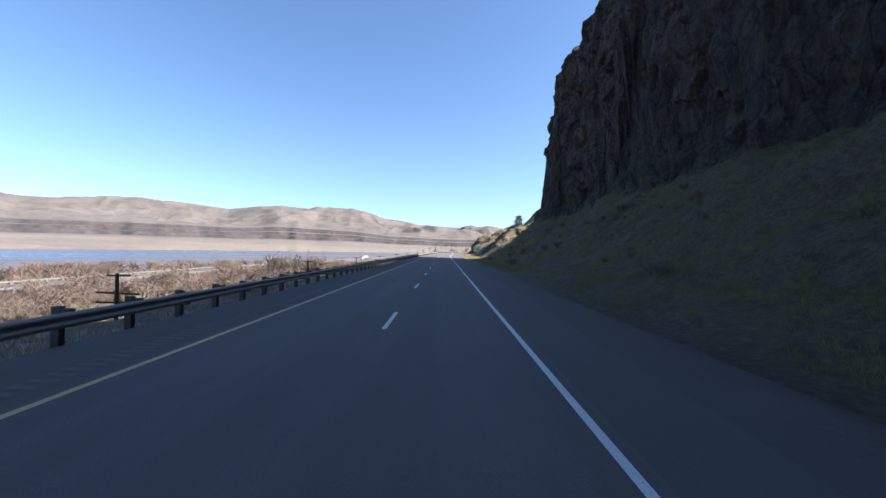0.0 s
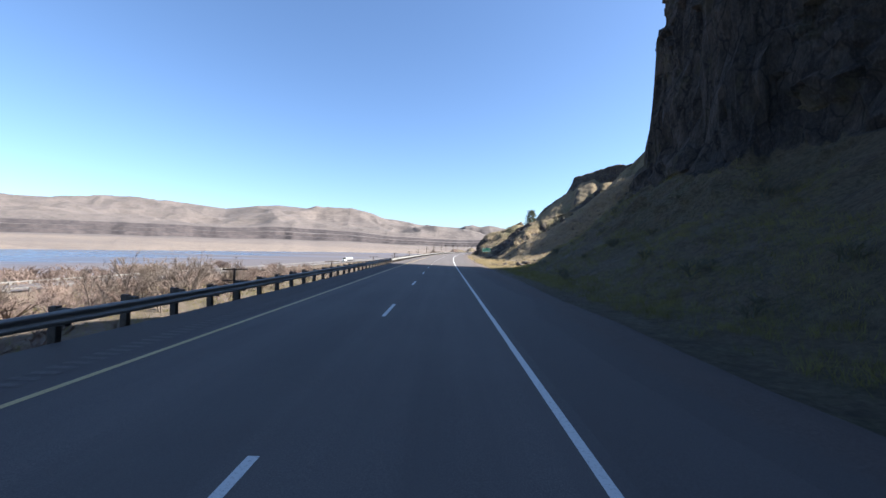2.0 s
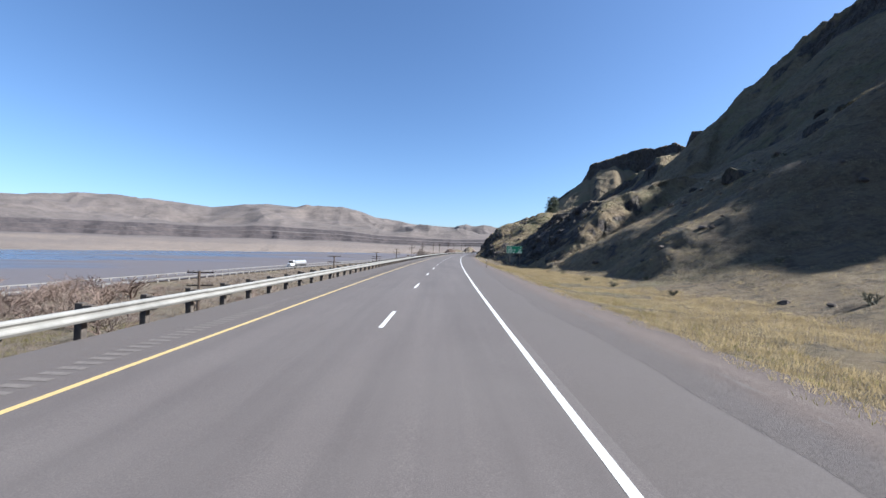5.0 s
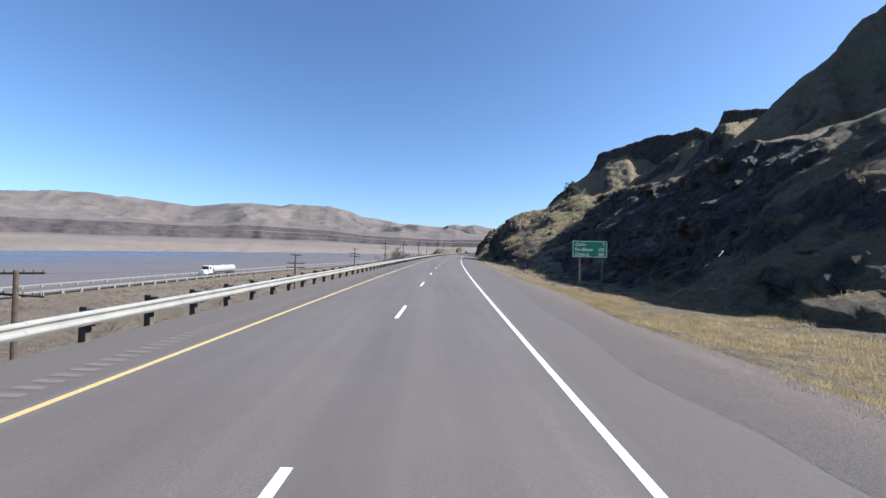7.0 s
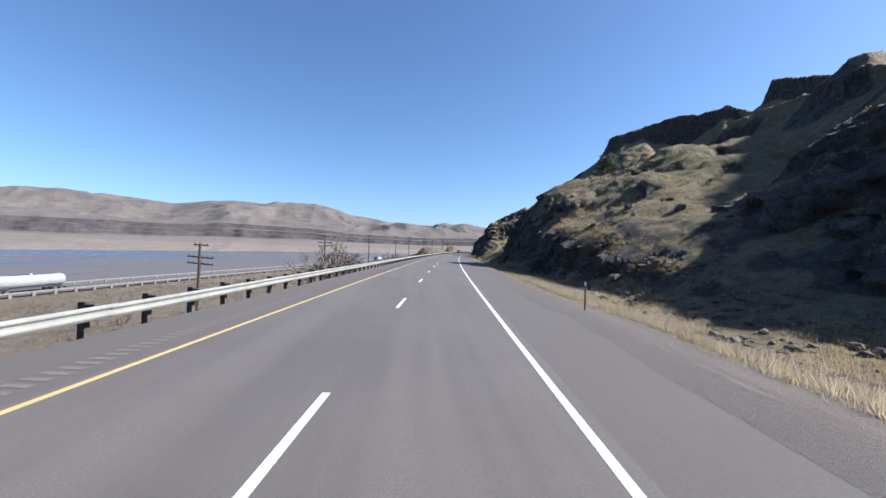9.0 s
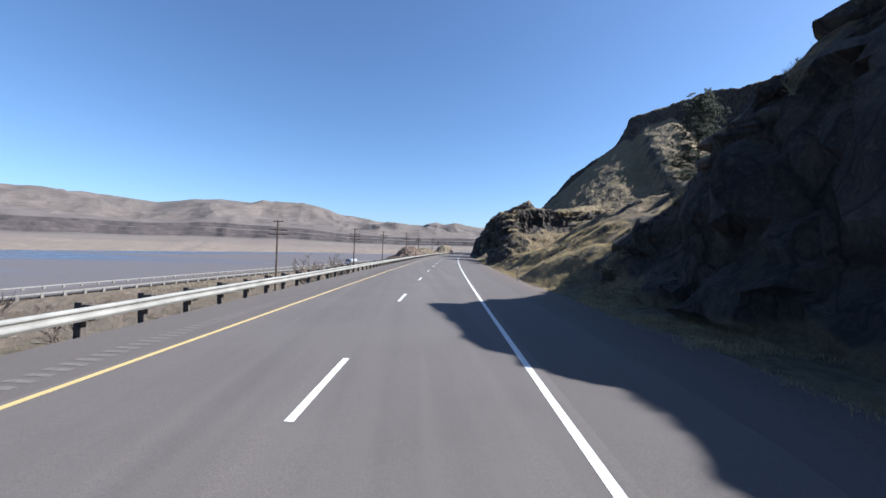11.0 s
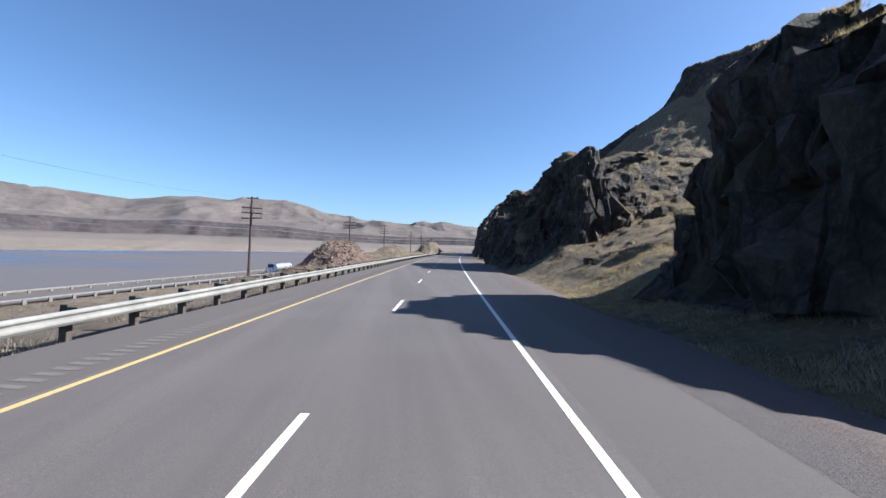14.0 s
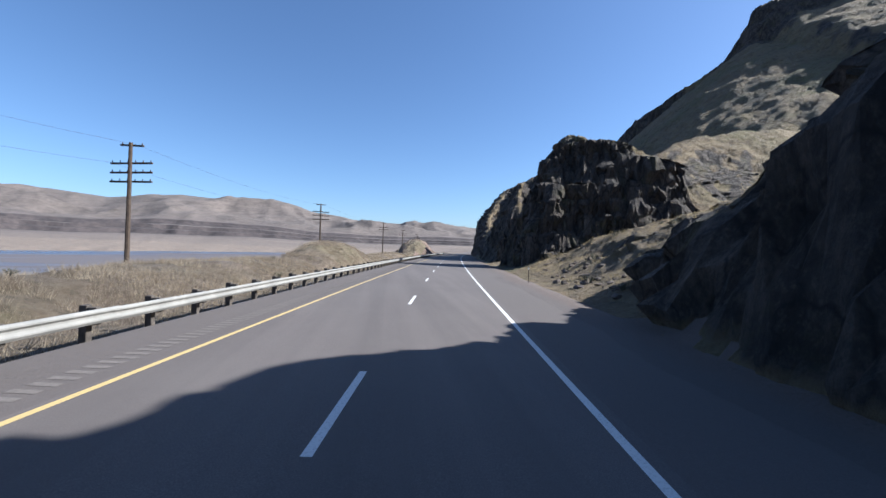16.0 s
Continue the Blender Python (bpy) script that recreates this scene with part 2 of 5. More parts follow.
# ---- mesh helpers ----
def mesh_object(name, verts, faces, mat, smooth=False, parent=None, label=""):
    me = bpy.data.meshes.new(name)
    me.from_pydata([tuple(v) for v in verts], [], [tuple(f) for f in faces])
    me.validate()
    for mm in (mat if isinstance(mat, (list, tuple)) else [mat]):
        me.materials.append(mm)
    if smooth:
        me.polygons.foreach_set("use_smooth", [True] * len(me.polygons))
    me.update()
    ob = new(name, me)
    if parent:
        ob.parent = parent
    if label:
        ob["label"] = label
    return ob


def grid_object(name, X, Y, Z, mat, smooth=True):
    """A sheet from three equal arrays of rows and columns; upward when columns run to the right of rows."""
    n, k = X.shape
    me = bpy.data.meshes.new(name)
    co = np.stack([X, Y, Z], -1).reshape(-1, 3)
    i = np.arange(n * k).reshape(n, k)
    quads = np.stack([i[:-1, :-1], i[:-1, 1:], i[1:, 1:], i[1:, :-1]], -1).reshape(-1, 4)
    me.vertices.add(len(co))
    me.vertices.foreach_set("co", co.ravel())
    me.loops.add(quads.size)
    me.loops.foreach_set("vertex_index", quads.ravel())
    me.polygons.add(len(quads))
    me.polygons.foreach_set("loop_start", np.arange(0, quads.size, 4))
    me.polygons.foreach_set("loop_total", np.full(len(quads), 4))
    me.polygons.foreach_set("use_smooth", np.full(len(quads), smooth))
    me.materials.append(mat)
    me.update(calc_edges=True)
    me.validate()
    return new(name, me)


def part(name, bm, mat, parent=None, label=""):
    me = bpy.data.meshes.new(name)
    bm.to_mesh(me)
    bm.free()
    me.materials.append(mat)
    ob = new(name, me)
    if parent:
        ob.parent = parent
    if label:
        ob["label"] = label
    return ob


def box_bm(x0, x1, y0, y1, z0, z1, bevel=0.0):
    bm = bmesh.new()
    bmesh.ops.create_cube(bm, size=1, matrix=Matrix.Translation(((x0 + x1) / 2, (y0 + y1) / 2, (z0 + z1) / 2)) @ Matrix.Diagonal((x1 - x0, y1 - y0, z1 - z0, 1)))
    if bevel:
        bmesh.ops.bevel(bm, geom=bm.edges[:], offset=bevel, segments=1, affect="EDGES")
    return bm


def thing(name, where, label, category, group="", turn=0.0):
    ob = new(name)
    ob.empty_display_size = 0.2
    ob.matrix_basis = Matrix.Translation(where) @ Matrix.Rotation(turn, 4, "Z")
    return tagged(ob, label, category, group)


def turn_at(s):
    return -float(heading(np.asarray(float(s))))

# ---- the ground ----
def cells(x, y):
    """A random value for each crooked cell of a unit grid, -0.5 to 0.5: blocks of broken rock."""
    xi, yi = np.floor(x).astype(int), np.floor(y).astype(int)
    best, val = np.full(np.shape(x), 9.0), np.zeros(np.shape(x))
    for i in (-1, 0, 1):
        for j in (-1, 0, 1):
            a, b = (xi + i) % 256, (yi + j) % 256
            px, py = xi + i + _TAB[a, b], yi + j + _TAB[b, (a + 91) % 256]
            d = (px - x) ** 2 + (py - y) ** 2
            near = d < best
            best, val = np.where(near, d, best), np.where(near, _TAB[(a + 37) % 256, (b + 11) % 256] - 0.5, val)
    return val


def rim_offset(s):
    return np.interp(s, [-200, 60, 150, 250, 305, 383, 430, 494, 560, 640, 700, 900], [90, 110, 140, 140, 150, 190, 230, 250, 270, 280, 280, 240])


def rim_height(s):
    return np.interp(s, [-200, 120, 200, 235, 262, 292, 322, 345, 380, 450, 520, 600, 650, 720, 800, 1200],
                     [80, 74, 58, 47, 46, 48, 46, 45, 48, 60, 78, 92, 92, 58, 24, 8])


def foot_offset(s):
    return np.interp(s, [-200, 0, 60, 110, 135, 200, 250, 330, 384, 430, 600, 900], [8, 8, 8.5, 10, 16, 17, 18, 14, 14, 46, 46, 14])


# outcrops beside the road: first and last station, front and back offset, width of the flank, height at the front, rise per metre behind it, cap
OUTCROPS = [
    (222, 314, 18.0, 90, 18, 12.0, 0.22, 20),
    (342, 388, 7.0, 60, 24, 10.8, 0.04, 12),
]

# crest lines (station, offset, height), with the height of the cliff under the crest, the fall of the slope below it, how much steeper it is towards the road, and the spacing of its gullies
CRESTS = [
    ([(700, 20, 30), (690, 62, 41), (674, 84, 67), (656, 113, 86), (650, 122, 106), (632, 172, 119), (619, 183, 116), (606, 197, 118), (592, 203, 110), (571, 201, 102), (545, 195, 98)], 25, 0.62, 1.45, 26),
    ([(541, 184, 89), (534, 188, 110), (521, 202, 108), (500, 224, 101), (480, 250, 84)], 12, 0.66, 1.4, 22),
    # Points below station 283 lie out of view, raised to shade the hillside.
    ([(296, 50, 15), (304, 62, 19), (308, 90, 38), (334, 109, 59), (340, 128, 78), (338, 150, 100), (311, 161, 109), (283, 175, 97), (262, 168, 104), (246, 165, 107), (215, 156, 101), (190, 149, 97), (173, 139, 88), (168, 124, 70)], 13, 0.86, 1.2, 18),
    ([(452, 85, 33), (440, 95, 44), (428, 108, 54), (399, 116, 56), (373, 103, 54), (383, 127, 60), (388, 158, 68), (395, 190, 76)], 9, 0.72, 1.3, 16),
]
# rocky knolls close to the road: crest line, fall of the sides
KNOLLS = [
    ([(401.6, 8.0, 0.6), (401.2, 10.4, 3.6), (400.8, 13.2, 6.2), (402.5, 16.5, 6.4), (406, 22, 6.8)], 1.02),
    ([(421, 14.8, 7.5), (425.5, 14.6, 10.6), (429.5, 14.8, 12.4), (432, 18, 13.8), (434.5, 32, 13.0), (434, 44, 13.6), (428, 58, 15.0)], 2.8),
    ([(424, 30, 9.5), (414, 40, 11.0), (402, 50, 13.0)], 0.9),
    ([(459, 17.5, 10.5), (461, 16.6, 14.2), (469, 16.3, 16.2), (477, 16.5, 16.4), (480, 16.5, 14.4), (484, 16, 10.8), (488, 14.6, 7), (491.5, 12.5, 4.5)], 2.8),
    ([(476, 17, 14.5), (480, 28, 18.6), (478, 42, 17.5), (474, 60, 17.5)], 1.0),
    ([(531, 14.0, 13.0), (534.5, 16, 18.8), (536, 18, 20.6), (533, 23, 19.8), (531, 30, 16.5)], 2.5),
    ([(562, 14, 13), (571, 16.5, 19.2), (590, 17, 19), (616, 18, 18)], 2.3),
    ([(640, 12, 7), (667, 14, 19), (686, 22, 34), (688, 49, 47)], 1.3),
    ([(543, 36, 20), (549, 45, 24.5), (552, 60, 27), (566, 78, 30)], 0.9),
]


def crest_height(s, o, wob, block, pts, cliff, fall, lean, gully):
    """Height of a slope that falls away on both sides from a crest line."""
    best = np.full(np.shape(s), -40.0)
    run = 0.0
    for (s0, o0, z0), (s1, o1, z1) in zip(pts[:-1], pts[1:]):
        ds, do = s1 - s0, (o1 - o0) * lean
        long = math.hypot(ds, do)
        os = (o - o0) * lean
        u = np.clip(((s - s0) * ds + os * do) / long ** 2, 0, 1)
        d = np.hypot(s - s0 - u * ds, os - u * do)
        v = run + u * long
        d = np.maximum(d + (5.0 * wob + 1.6 * block) * step(1.5, 9, d) * (1 - 0.7 * step(16, 40, d)), 0)
        wall = cliff * (0.75 + 1.1 * vnoise(v / 21.0, 0 * v + cliff))
        z = z0 + u * (z1 - z0) + 1.3 * block - 0.10 * np.minimum(d, 4) - 0.55 * wall * step(2.0, 5.0, d) - 0.45 * wall * step(7.0, 10.0, d) - fall * np.maximum(d - 5, 0)
        z = z + 0.04 * np.clip(d - 8, 0, 60) * ridged(v / gully, 0 * v + 0.2 * cliff, 2)
        best = np.maximum(best, z)
        run += long
    return np.where(best > 9, best, 9 * np.exp((best - 9) / 9))


def knoll_height(s, o, pts, fall, k):
    best = np.full(np.shape(s), -9.0)
    blocks = 1.1 * cells(s / 2.7 + k, o / 2.7) + 0.7 * cells(s / 1.2, o / 1.2 + k) + 1.6 * fbm(s / 6.0 + k, o / 6.0, 4)
    for (s0, o0, z0), (s1, o1, z1) in zip(pts[:-1], pts[1:]):
        ds, do = s1 - s0, o1 - o0
        u = np.clip(((s - s0) * ds + (o - o0) * do) / (ds * ds + do * do), 0, 1)
        d = np.hypot(s - s0 - u * ds, o - o0 - u * do)
        d = np.maximum(d + blocks * step(0.3, 2.2, d) * min(1.0, 0.45 + 0.3 * fall), 0)
        z = z0 + u * (z1 - z0) + 0.45 * blocks * step(0, 6, z0 + 0 * s) - 0.25 * fall * np.minimum(d, 1.2) - fall * np.maximum(d - 1.2, 0)
        best = np.maximum(best, z)
    lay = 2.3 + 0.6 * vnoise(s / 14.0, o / 14.0 + k)
    f = best / lay - np.floor(best / lay)
    return best + 0.55 * lay * (step(0.3, 0.75, f) - f) * step(0.8, 1.6, fall + 0 * s)


def within(s, o, pts, reach):
    a = np.array(pts)
    return (s > a[:, 0].min() - reach) & (s < a[:, 0].max() + reach) & (o > a[:, 1].min() - reach) & (o < a[:, 1].max() + reach)


def cliff_profile(d):
    """Height of the great cliff, d metres in from the line of its foot."""
    return np.interp(d, [-20, 0, 7, 13.5, 14.8, 16, 17.2, 22, 26, 31, 34, 60, 120], [0, 0, 4.5, 10.5, 14, 26, 36, 43, 46, 48, 49, 51, 54])


def right_height(s, o):
    s, o = np.broadcast_arrays(np.atleast_1d(np.asarray(s, float)), np.atleast_1d(np.asarray(o, float)))
    wob = 5 * fbm(s / 23.0, o / 23.0, 4)
    foot, rim, top = foot_offset(s), rim_offset(s), rim_height(s)
    u = (o + wob - foot) / (rim - foot)
    rise = np.interp(u, [0, 0.12, 0.28, 0.5, 0.75, 0.87, 0.95, 1.0, 1.6], [0, 0.035, 0.13, 0.34, 0.68, 0.85, 0.96, 1.0, 1.06])
    sheer = np.interp(u, [0, 0.03, 0.35, 0.87, 0.90, 0.95, 1.0, 1.6], [0, 0.008, 0.47, 0.86, 0.91, 0.97, 1.0, 1.06])
    w = step(174, 194, s) * (1 - step(262, 296, s))
    z = top * (rise * (1 - w) + sheer * w)
    z = z + step(0.03, 0.3, u) * (2.6 * ridged(s / 30.0 + 0.3 * o / 40, o / 90.0, 3) + 1.3 * fbm(s / 6.0, o / 9.0, 4))
    rough, block = fbm(s / 17.0, o / 17.0 + 6, 4), cells(s / 5.0 + 9, o / 5.0) + 0.5 * cells(s / 2.4, o / 2.4 + 31)
    for pts, wall, fall, lean, gully in CRESTS:
        here = within(s, o, pts, 230)
        if here.any():
            a, b = s[here], o[here]
            z[here] = np.maximum(z[here], crest_height(a, b, rough[here], block[here], pts, wall, fall, lean, gully) * step(10, 30, b))
    # the cliff: a block with a blunt end
    ds, do = (120.5 - s) * 2.3, o - 11.0
    soft = 9.0
    d = np.where((ds < soft + 8) & (do < soft + 8), soft + 8 - np.hypot(np.maximum(soft + 8 - ds, 0), np.maximum(soft + 8 - do, 0)), np.minimum(ds, do))
    d = np.where((ds > soft + 8) | (do > soft + 8), np.minimum(ds, do), d)
    d = d + 3.0 * fbm(s / 14.0, o / 14.0 + 3.1, 3) * step(0, 10, d) + 1.6 * fbm(s / 5.0, o / 5.0, 4) * step(8, 14, d) + 0.8 * ridged(s / 2.6, o / 12.0, 2) * step(8, 14, d)
    z = np.maximum(z, cliff_profile(d))
    for k, (s0, s1, o0, o1, w, h, lift, cap) in enumerate(OUTCROPS):
        d = np.minimum(np.minimum(s - s0, s1 - s), np.minimum(o - o0, (o1 - o)))
        d = d + min(0.16 * w + 0.8, 2.4) * (1.5 * fbm(s / 9.0 + k, o / 9.0, 5) + 0.5 * fbm(s / 1.9 + k, o / 1.9, 3))
        crown = np.minimum(h + lift * np.maximum(o - o0 - 3, 0), cap) * (1 + 0.14 * fbm(s / 8.0, o / 8.0 + k, 3))
        z = np.maximum(z, crown * np.clip(d / w, 0, 1) ** (0.62 if w < 8 else 1.0))
    # a grassy apron that rises from the verge to a bench under the far rim
    apron = np.interp(o + 2.5 * fbm(s / 13.0, o / 13.0, 4), [7.5, 9.5, 13, 24, 44, 80, 130], [0, 0.5, 2.2, 6.2, 11.5, 15.5, 24])
    z = np.maximum(z, apron * step(380, 404, s) * (1 - 0.6 * step(500, 560, s)) * (1 + 0.25 * fbm(s / 20.0, o / 20.0 + 4, 3)) + 0.7 * step(9, 14, o) * step(390, 404, s) * (fbm(s / 3.0, o / 3.0 + 7, 4) + 0.6 * cells(s / 3.5, o / 2.2)))
    for k, (pts, fall) in enumerate(KNOLLS):
        here = within(s, o, pts, 34)
        if here.any():
            z[here] = np.maximum(z[here], knoll_height(s[here], o[here], pts, fall, 7.3 * k))
    # a rounded ridge that climbs slowly along the road and drops at its far end
    oe = o - np.clip(338 - s, 0, 60) * 0.06 + 1.6 * fbm(s / 8.0, o / 8.0, 5)
    ridge = np.interp(oe, [9.5, 11.5, 13, 17.5, 25, 45, 70], [0, 3, 7, 12, 16.3, 22, 23]) * (1 + 0.2 * fbm(s / 7.0, o / 9.0, 4))
    z = np.maximum(z, ridge * np.interp(s + 3 * fbm(s / 9.0, o / 9.0 + 8, 3), [276, 337, 342, 359], [0, 1, 1, 0]))
    z = z + 0.65 * step(0.5, 3.0, z) * (1 - step(30, 60, z)) * fbm(s / 3.6, o / 3.6, 4) + 0.3 * fbm(s / 2.2, o / 2.2, 3) * step(foot + 1, foot + 8, o)
    near = step(5.6, 9.0, o)
    ditch = np.interp(s, [118, 140, 200, 250, 290, 320, 345], [0, 0.5, 0.9, 1.35, 1.2, 0.5, 0]) * step(6.8, 11.5, o) * (1 - step(17, 27, o))
    return z * near + (road_z(o) - 0.04) * (1 - near) - 0.25 * step(5.6, 7, o) * (1 - step(8, 12, o)) - ditch


def left_height(s, o):
    """o is negative to the left."""
    s, o = np.broadcast_arrays(np.asarray(s, float), np.asarray(o, float))
    a = -o
    low = np.interp(s, [-300, 200, 400, 900], [-8.2, -8.2, -8.2, -8.0])
    ledge = 2.6 * step(374, 390, s) + 2.0 * (1 - step(50, 62, s))      # level dirt behind the guardrail
    bank = np.interp(a - ledge * step(7.95, 8.6, a), [7.95, 8.3, 8.9, 12, 18, 24], [0, 0.035, 0.1, 0.5, 0.95, 1])
    z = bank * low
    z = z + 0.5 * fbm(s / 11.0, o / 11.0, 4) * step(10, 16, a)
    lower = lower_road(s)
    # the lower road's own bank, and the shore beyond it
    z = z + (lower_level(s) - 0.25 - z) * (1 - step(7, 12, abs(a - lower)))
    shore = np.interp(s, [-300, 100, 190, 235, 1500], [230, 170, 110, lower_road(235) + 9, lower_road(1500) + 9])
    z = z + (-15 - z) * step(shore, shore + 12, a)
    # rocky mounds between the two roads
    for k, (cs, co, rs, ro, h) in enumerate([(475, 17, 13, 7.0, 3.2), (505, 19, 70, 11, 1.0), (530, 18, 24, 8, 3.0), (640, 17.5, 24, 9.5, 6.4), (590, 20, 60, 9, 1.0)]):
        q = np.hypot((s - cs) / rs, (a - co) / ro) + 0.18 * fbm(s / 6.0 + k, o / 6.0, 4) + 0.1 * fbm(s / 1.6, o / 1.6, 3)
        z = np.where(q < 1.15, np.maximum(z, (h + 6) * np.clip(1 - (q / 1.15) ** 2, 0, 1) - 6), z)
    near = step(7.95, 8.6, a)
    return z * near + (road_z(o) - 0.04) * (1 - near)


def lower_road(s):
    return np.interp(s, [-300, 230, 340, 550, 700, 1500], [84, 83, 81, 67, 59, 52])


def lower_level(s):
    return np.interp(s, [-300, 150, 230, 550, 1500], [-6.5, -6.8, -7.4, -7.4, -6.0])


def steps_of(*runs):
    out = []
    for a, b, d in runs:
        out.append(np.arange(a, b, d))
    out.append([runs[-1][1]])
    return np.concatenate(out)


def sampled(sa, oa, Z):
    """A quick look-up of heights known on the lines sa by oa."""
    def at(s, o):
        s, o = np.clip(s, sa[0], sa[-1] - 1e-6), np.clip(o, oa[0], oa[-1] - 1e-6)
        i, j = np.searchsorted(sa, s, "right") - 1, np.searchsorted(oa, o, "right") - 1
        u, v = (s - sa[i]) / (sa[i + 1] - sa[i]), (o - oa[j]) / (oa[j + 1] - oa[j])
        return (Z[i, j] * (1 - u) + Z[i + 1, j] * u) * (1 - v) + (Z[i, j + 1] * (1 - u) + Z[i + 1, j + 1] * u) * v
    return at


def land(name, height, s, o, mat, label, jitter=0.0, name_kind="ground", bare=0.0):
    S, O = np.meshgrid(s, o, indexing="ij")
    Z = height(S, O)
    e = 0.9 + 4.5 * step(38, 70, abs(O))
    quick = sampled(s, o, Z)
    fall = np.hypot((quick(S + e, O) - quick(S - e, O)) / (2 * e), (quick(S, O + e) - quick(S, O - e)) / (2 * e))
    if callable(bare):
        bare = bare(S, O)
    calm = 1 - 0.75 * step(np.where(S < 300, 20, 40), np.where(S < 300, 48, 75), abs(O))
    rock = step(0.8 + bare, 1.15 + bare, fall + calm * (0.55 * fbm(S / 2.3, O / 2.3, 4) + 0.25 * fbm(S / 9.0, O / 9.0, 2)) - 0.1 * (1 - calm))
    if jitter:
        gs, go = np.gradient(Z, s, axis=0), np.gradient(Z, o, axis=1)
        steep = step(0.7, 1.5, np.hypot(gs, go))
        away = np.hypot(gs, go) + 1e-6
        face = S - 0.6 * O
        big, small = cells(face / 3.4, Z / 2.6), cells(face / 1.5 + 50, Z / 1.3) + 0.5 * cells(face / 0.7 + 90, Z / 0.6)
        push = jitter * steep * (1 - 0.6 * step(45, 80, O)) * (0.95 * big + 0.55 * small + 0.9 * fbm(face / 2.6, Z / 2.4 + 40, 4))
        S = S - push * gs / away
        O = O - push * go / away
        Z = Z + 0.2 * steep * jitter * cells(face / 1.1, Z / 0.9 + 20)
    X, Y = plan(S, O)
    ob = grid_object(name, X, Y, Z, mat)
    ob.data.attributes.new("rock", "FLOAT", "POINT").data.foreach_set("value", rock.ravel())
    soft = (rock[:-1, :-1] + rock[1:, 1:] + rock[:-1, 1:] + rock[1:, :-1]) < 1.6
    ob.data.polygons.foreach_set("use_smooth", soft.ravel())
    return tagged(ob, label, name_kind, kind="structure")


O_RIGHT = steps_of((5.2, 9, 0.6), (9, 26, 0.24), (26, 33, 0.4), (33, 60, 0.7), (60, 130, 1.2), (130, 240, 1.5), (240, 420, 20))
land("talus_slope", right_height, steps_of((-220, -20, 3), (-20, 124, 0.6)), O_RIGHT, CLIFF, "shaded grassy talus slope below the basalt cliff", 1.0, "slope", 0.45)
land("hillside", right_height, steps_of((124, 240, 0.8)), O_RIGHT, HILL, "steep hillside of dry grass below a rocky rim", 1.0, "hillside", 0.15)
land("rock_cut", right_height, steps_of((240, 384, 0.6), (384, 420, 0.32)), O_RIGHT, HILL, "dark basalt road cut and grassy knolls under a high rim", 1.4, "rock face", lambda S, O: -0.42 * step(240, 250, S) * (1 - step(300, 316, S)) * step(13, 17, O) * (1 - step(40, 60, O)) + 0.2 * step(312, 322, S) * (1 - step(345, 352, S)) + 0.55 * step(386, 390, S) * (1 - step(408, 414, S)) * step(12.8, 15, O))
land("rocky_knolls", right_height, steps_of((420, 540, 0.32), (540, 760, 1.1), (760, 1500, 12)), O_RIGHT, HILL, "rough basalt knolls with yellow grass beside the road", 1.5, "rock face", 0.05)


_ts, _to = np.arange(-25.0, 640.0, 0.5), steps_of((4.0, 40, 0.4), (40, 130, 0.8))
ground_right = sampled(_ts, _to, right_height(*np.meshgrid(_ts, _to, indexing="ij")))


def cliff_face():
    """The bare wall of the great cliff: a sheet that follows its foot line round the blunt end, broken into blocks and columns."""
    p = np.arange(0.0, 250.0, 0.42)
    z = np.concatenate((np.arange(7.0, 45.0, 0.42), np.arange(45.0, 54.0, 0.6)))
    P, Z = np.meshgrid(p, z, indexing="ij")
    s_end, r = 116.0, 7.0
    straight = s_end - r + 60.0
    arc = r * math.pi / 2
    a = np.clip((P - straight) / arc, 0, 1) * math.pi / 2
    over = np.maximum(P - straight - arc, 0)
    s = np.where(P < straight, P - 60.0, s_end - r + r * np.sin(a))
    o = 27.0 + r * (1 - np.cos(a)) + over
    ns, no = -np.sin(a), np.cos(a)                      # inward
    inset = np.interp(Z, [7, 10, 15, 26, 36, 43, 49, 51.5, 54.0], [4.5, 2.2, 0.4, 0.4, 1.0, 1.8, 3.2, 7.0, 40])
    inset = inset * (1 - 0.35 * a / 1.5708)
    column = cells(P / 1.9, Z / 7.0 + 3)
    block = cells(P / 3.6 + 20, Z / 3.0)
    chip = cells(P / 1.1 + 70, Z / 1.0)
    ledge = fbm(P / 40.0, Z / 6.0, 3)
    out = 1.2 + 1.5 * block + 0.9 * column + 0.45 * chip + 3.2 * fbm(P / 17.0, Z / 26.0 + 9, 3) + 1.4 * ledge
    d = inset - out * (0.25 + 0.75 * step(9, 17, Z))
    X, Y = plan(s + ns * d, o + no * d)
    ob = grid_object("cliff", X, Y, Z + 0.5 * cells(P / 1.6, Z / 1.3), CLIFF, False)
    ob.data.attributes.new("rock", "FLOAT", "POINT").data.foreach_set("value", (1.0 - 0.9 * (1 - step(12, 17, Z)) * step(-0.2, 0.3, fbm(P / 5.0, Z / 5.0, 3))).ravel())
    tagged(ob, "tall dark basalt cliff of broken columns and ledges", "cliff", kind="structure")


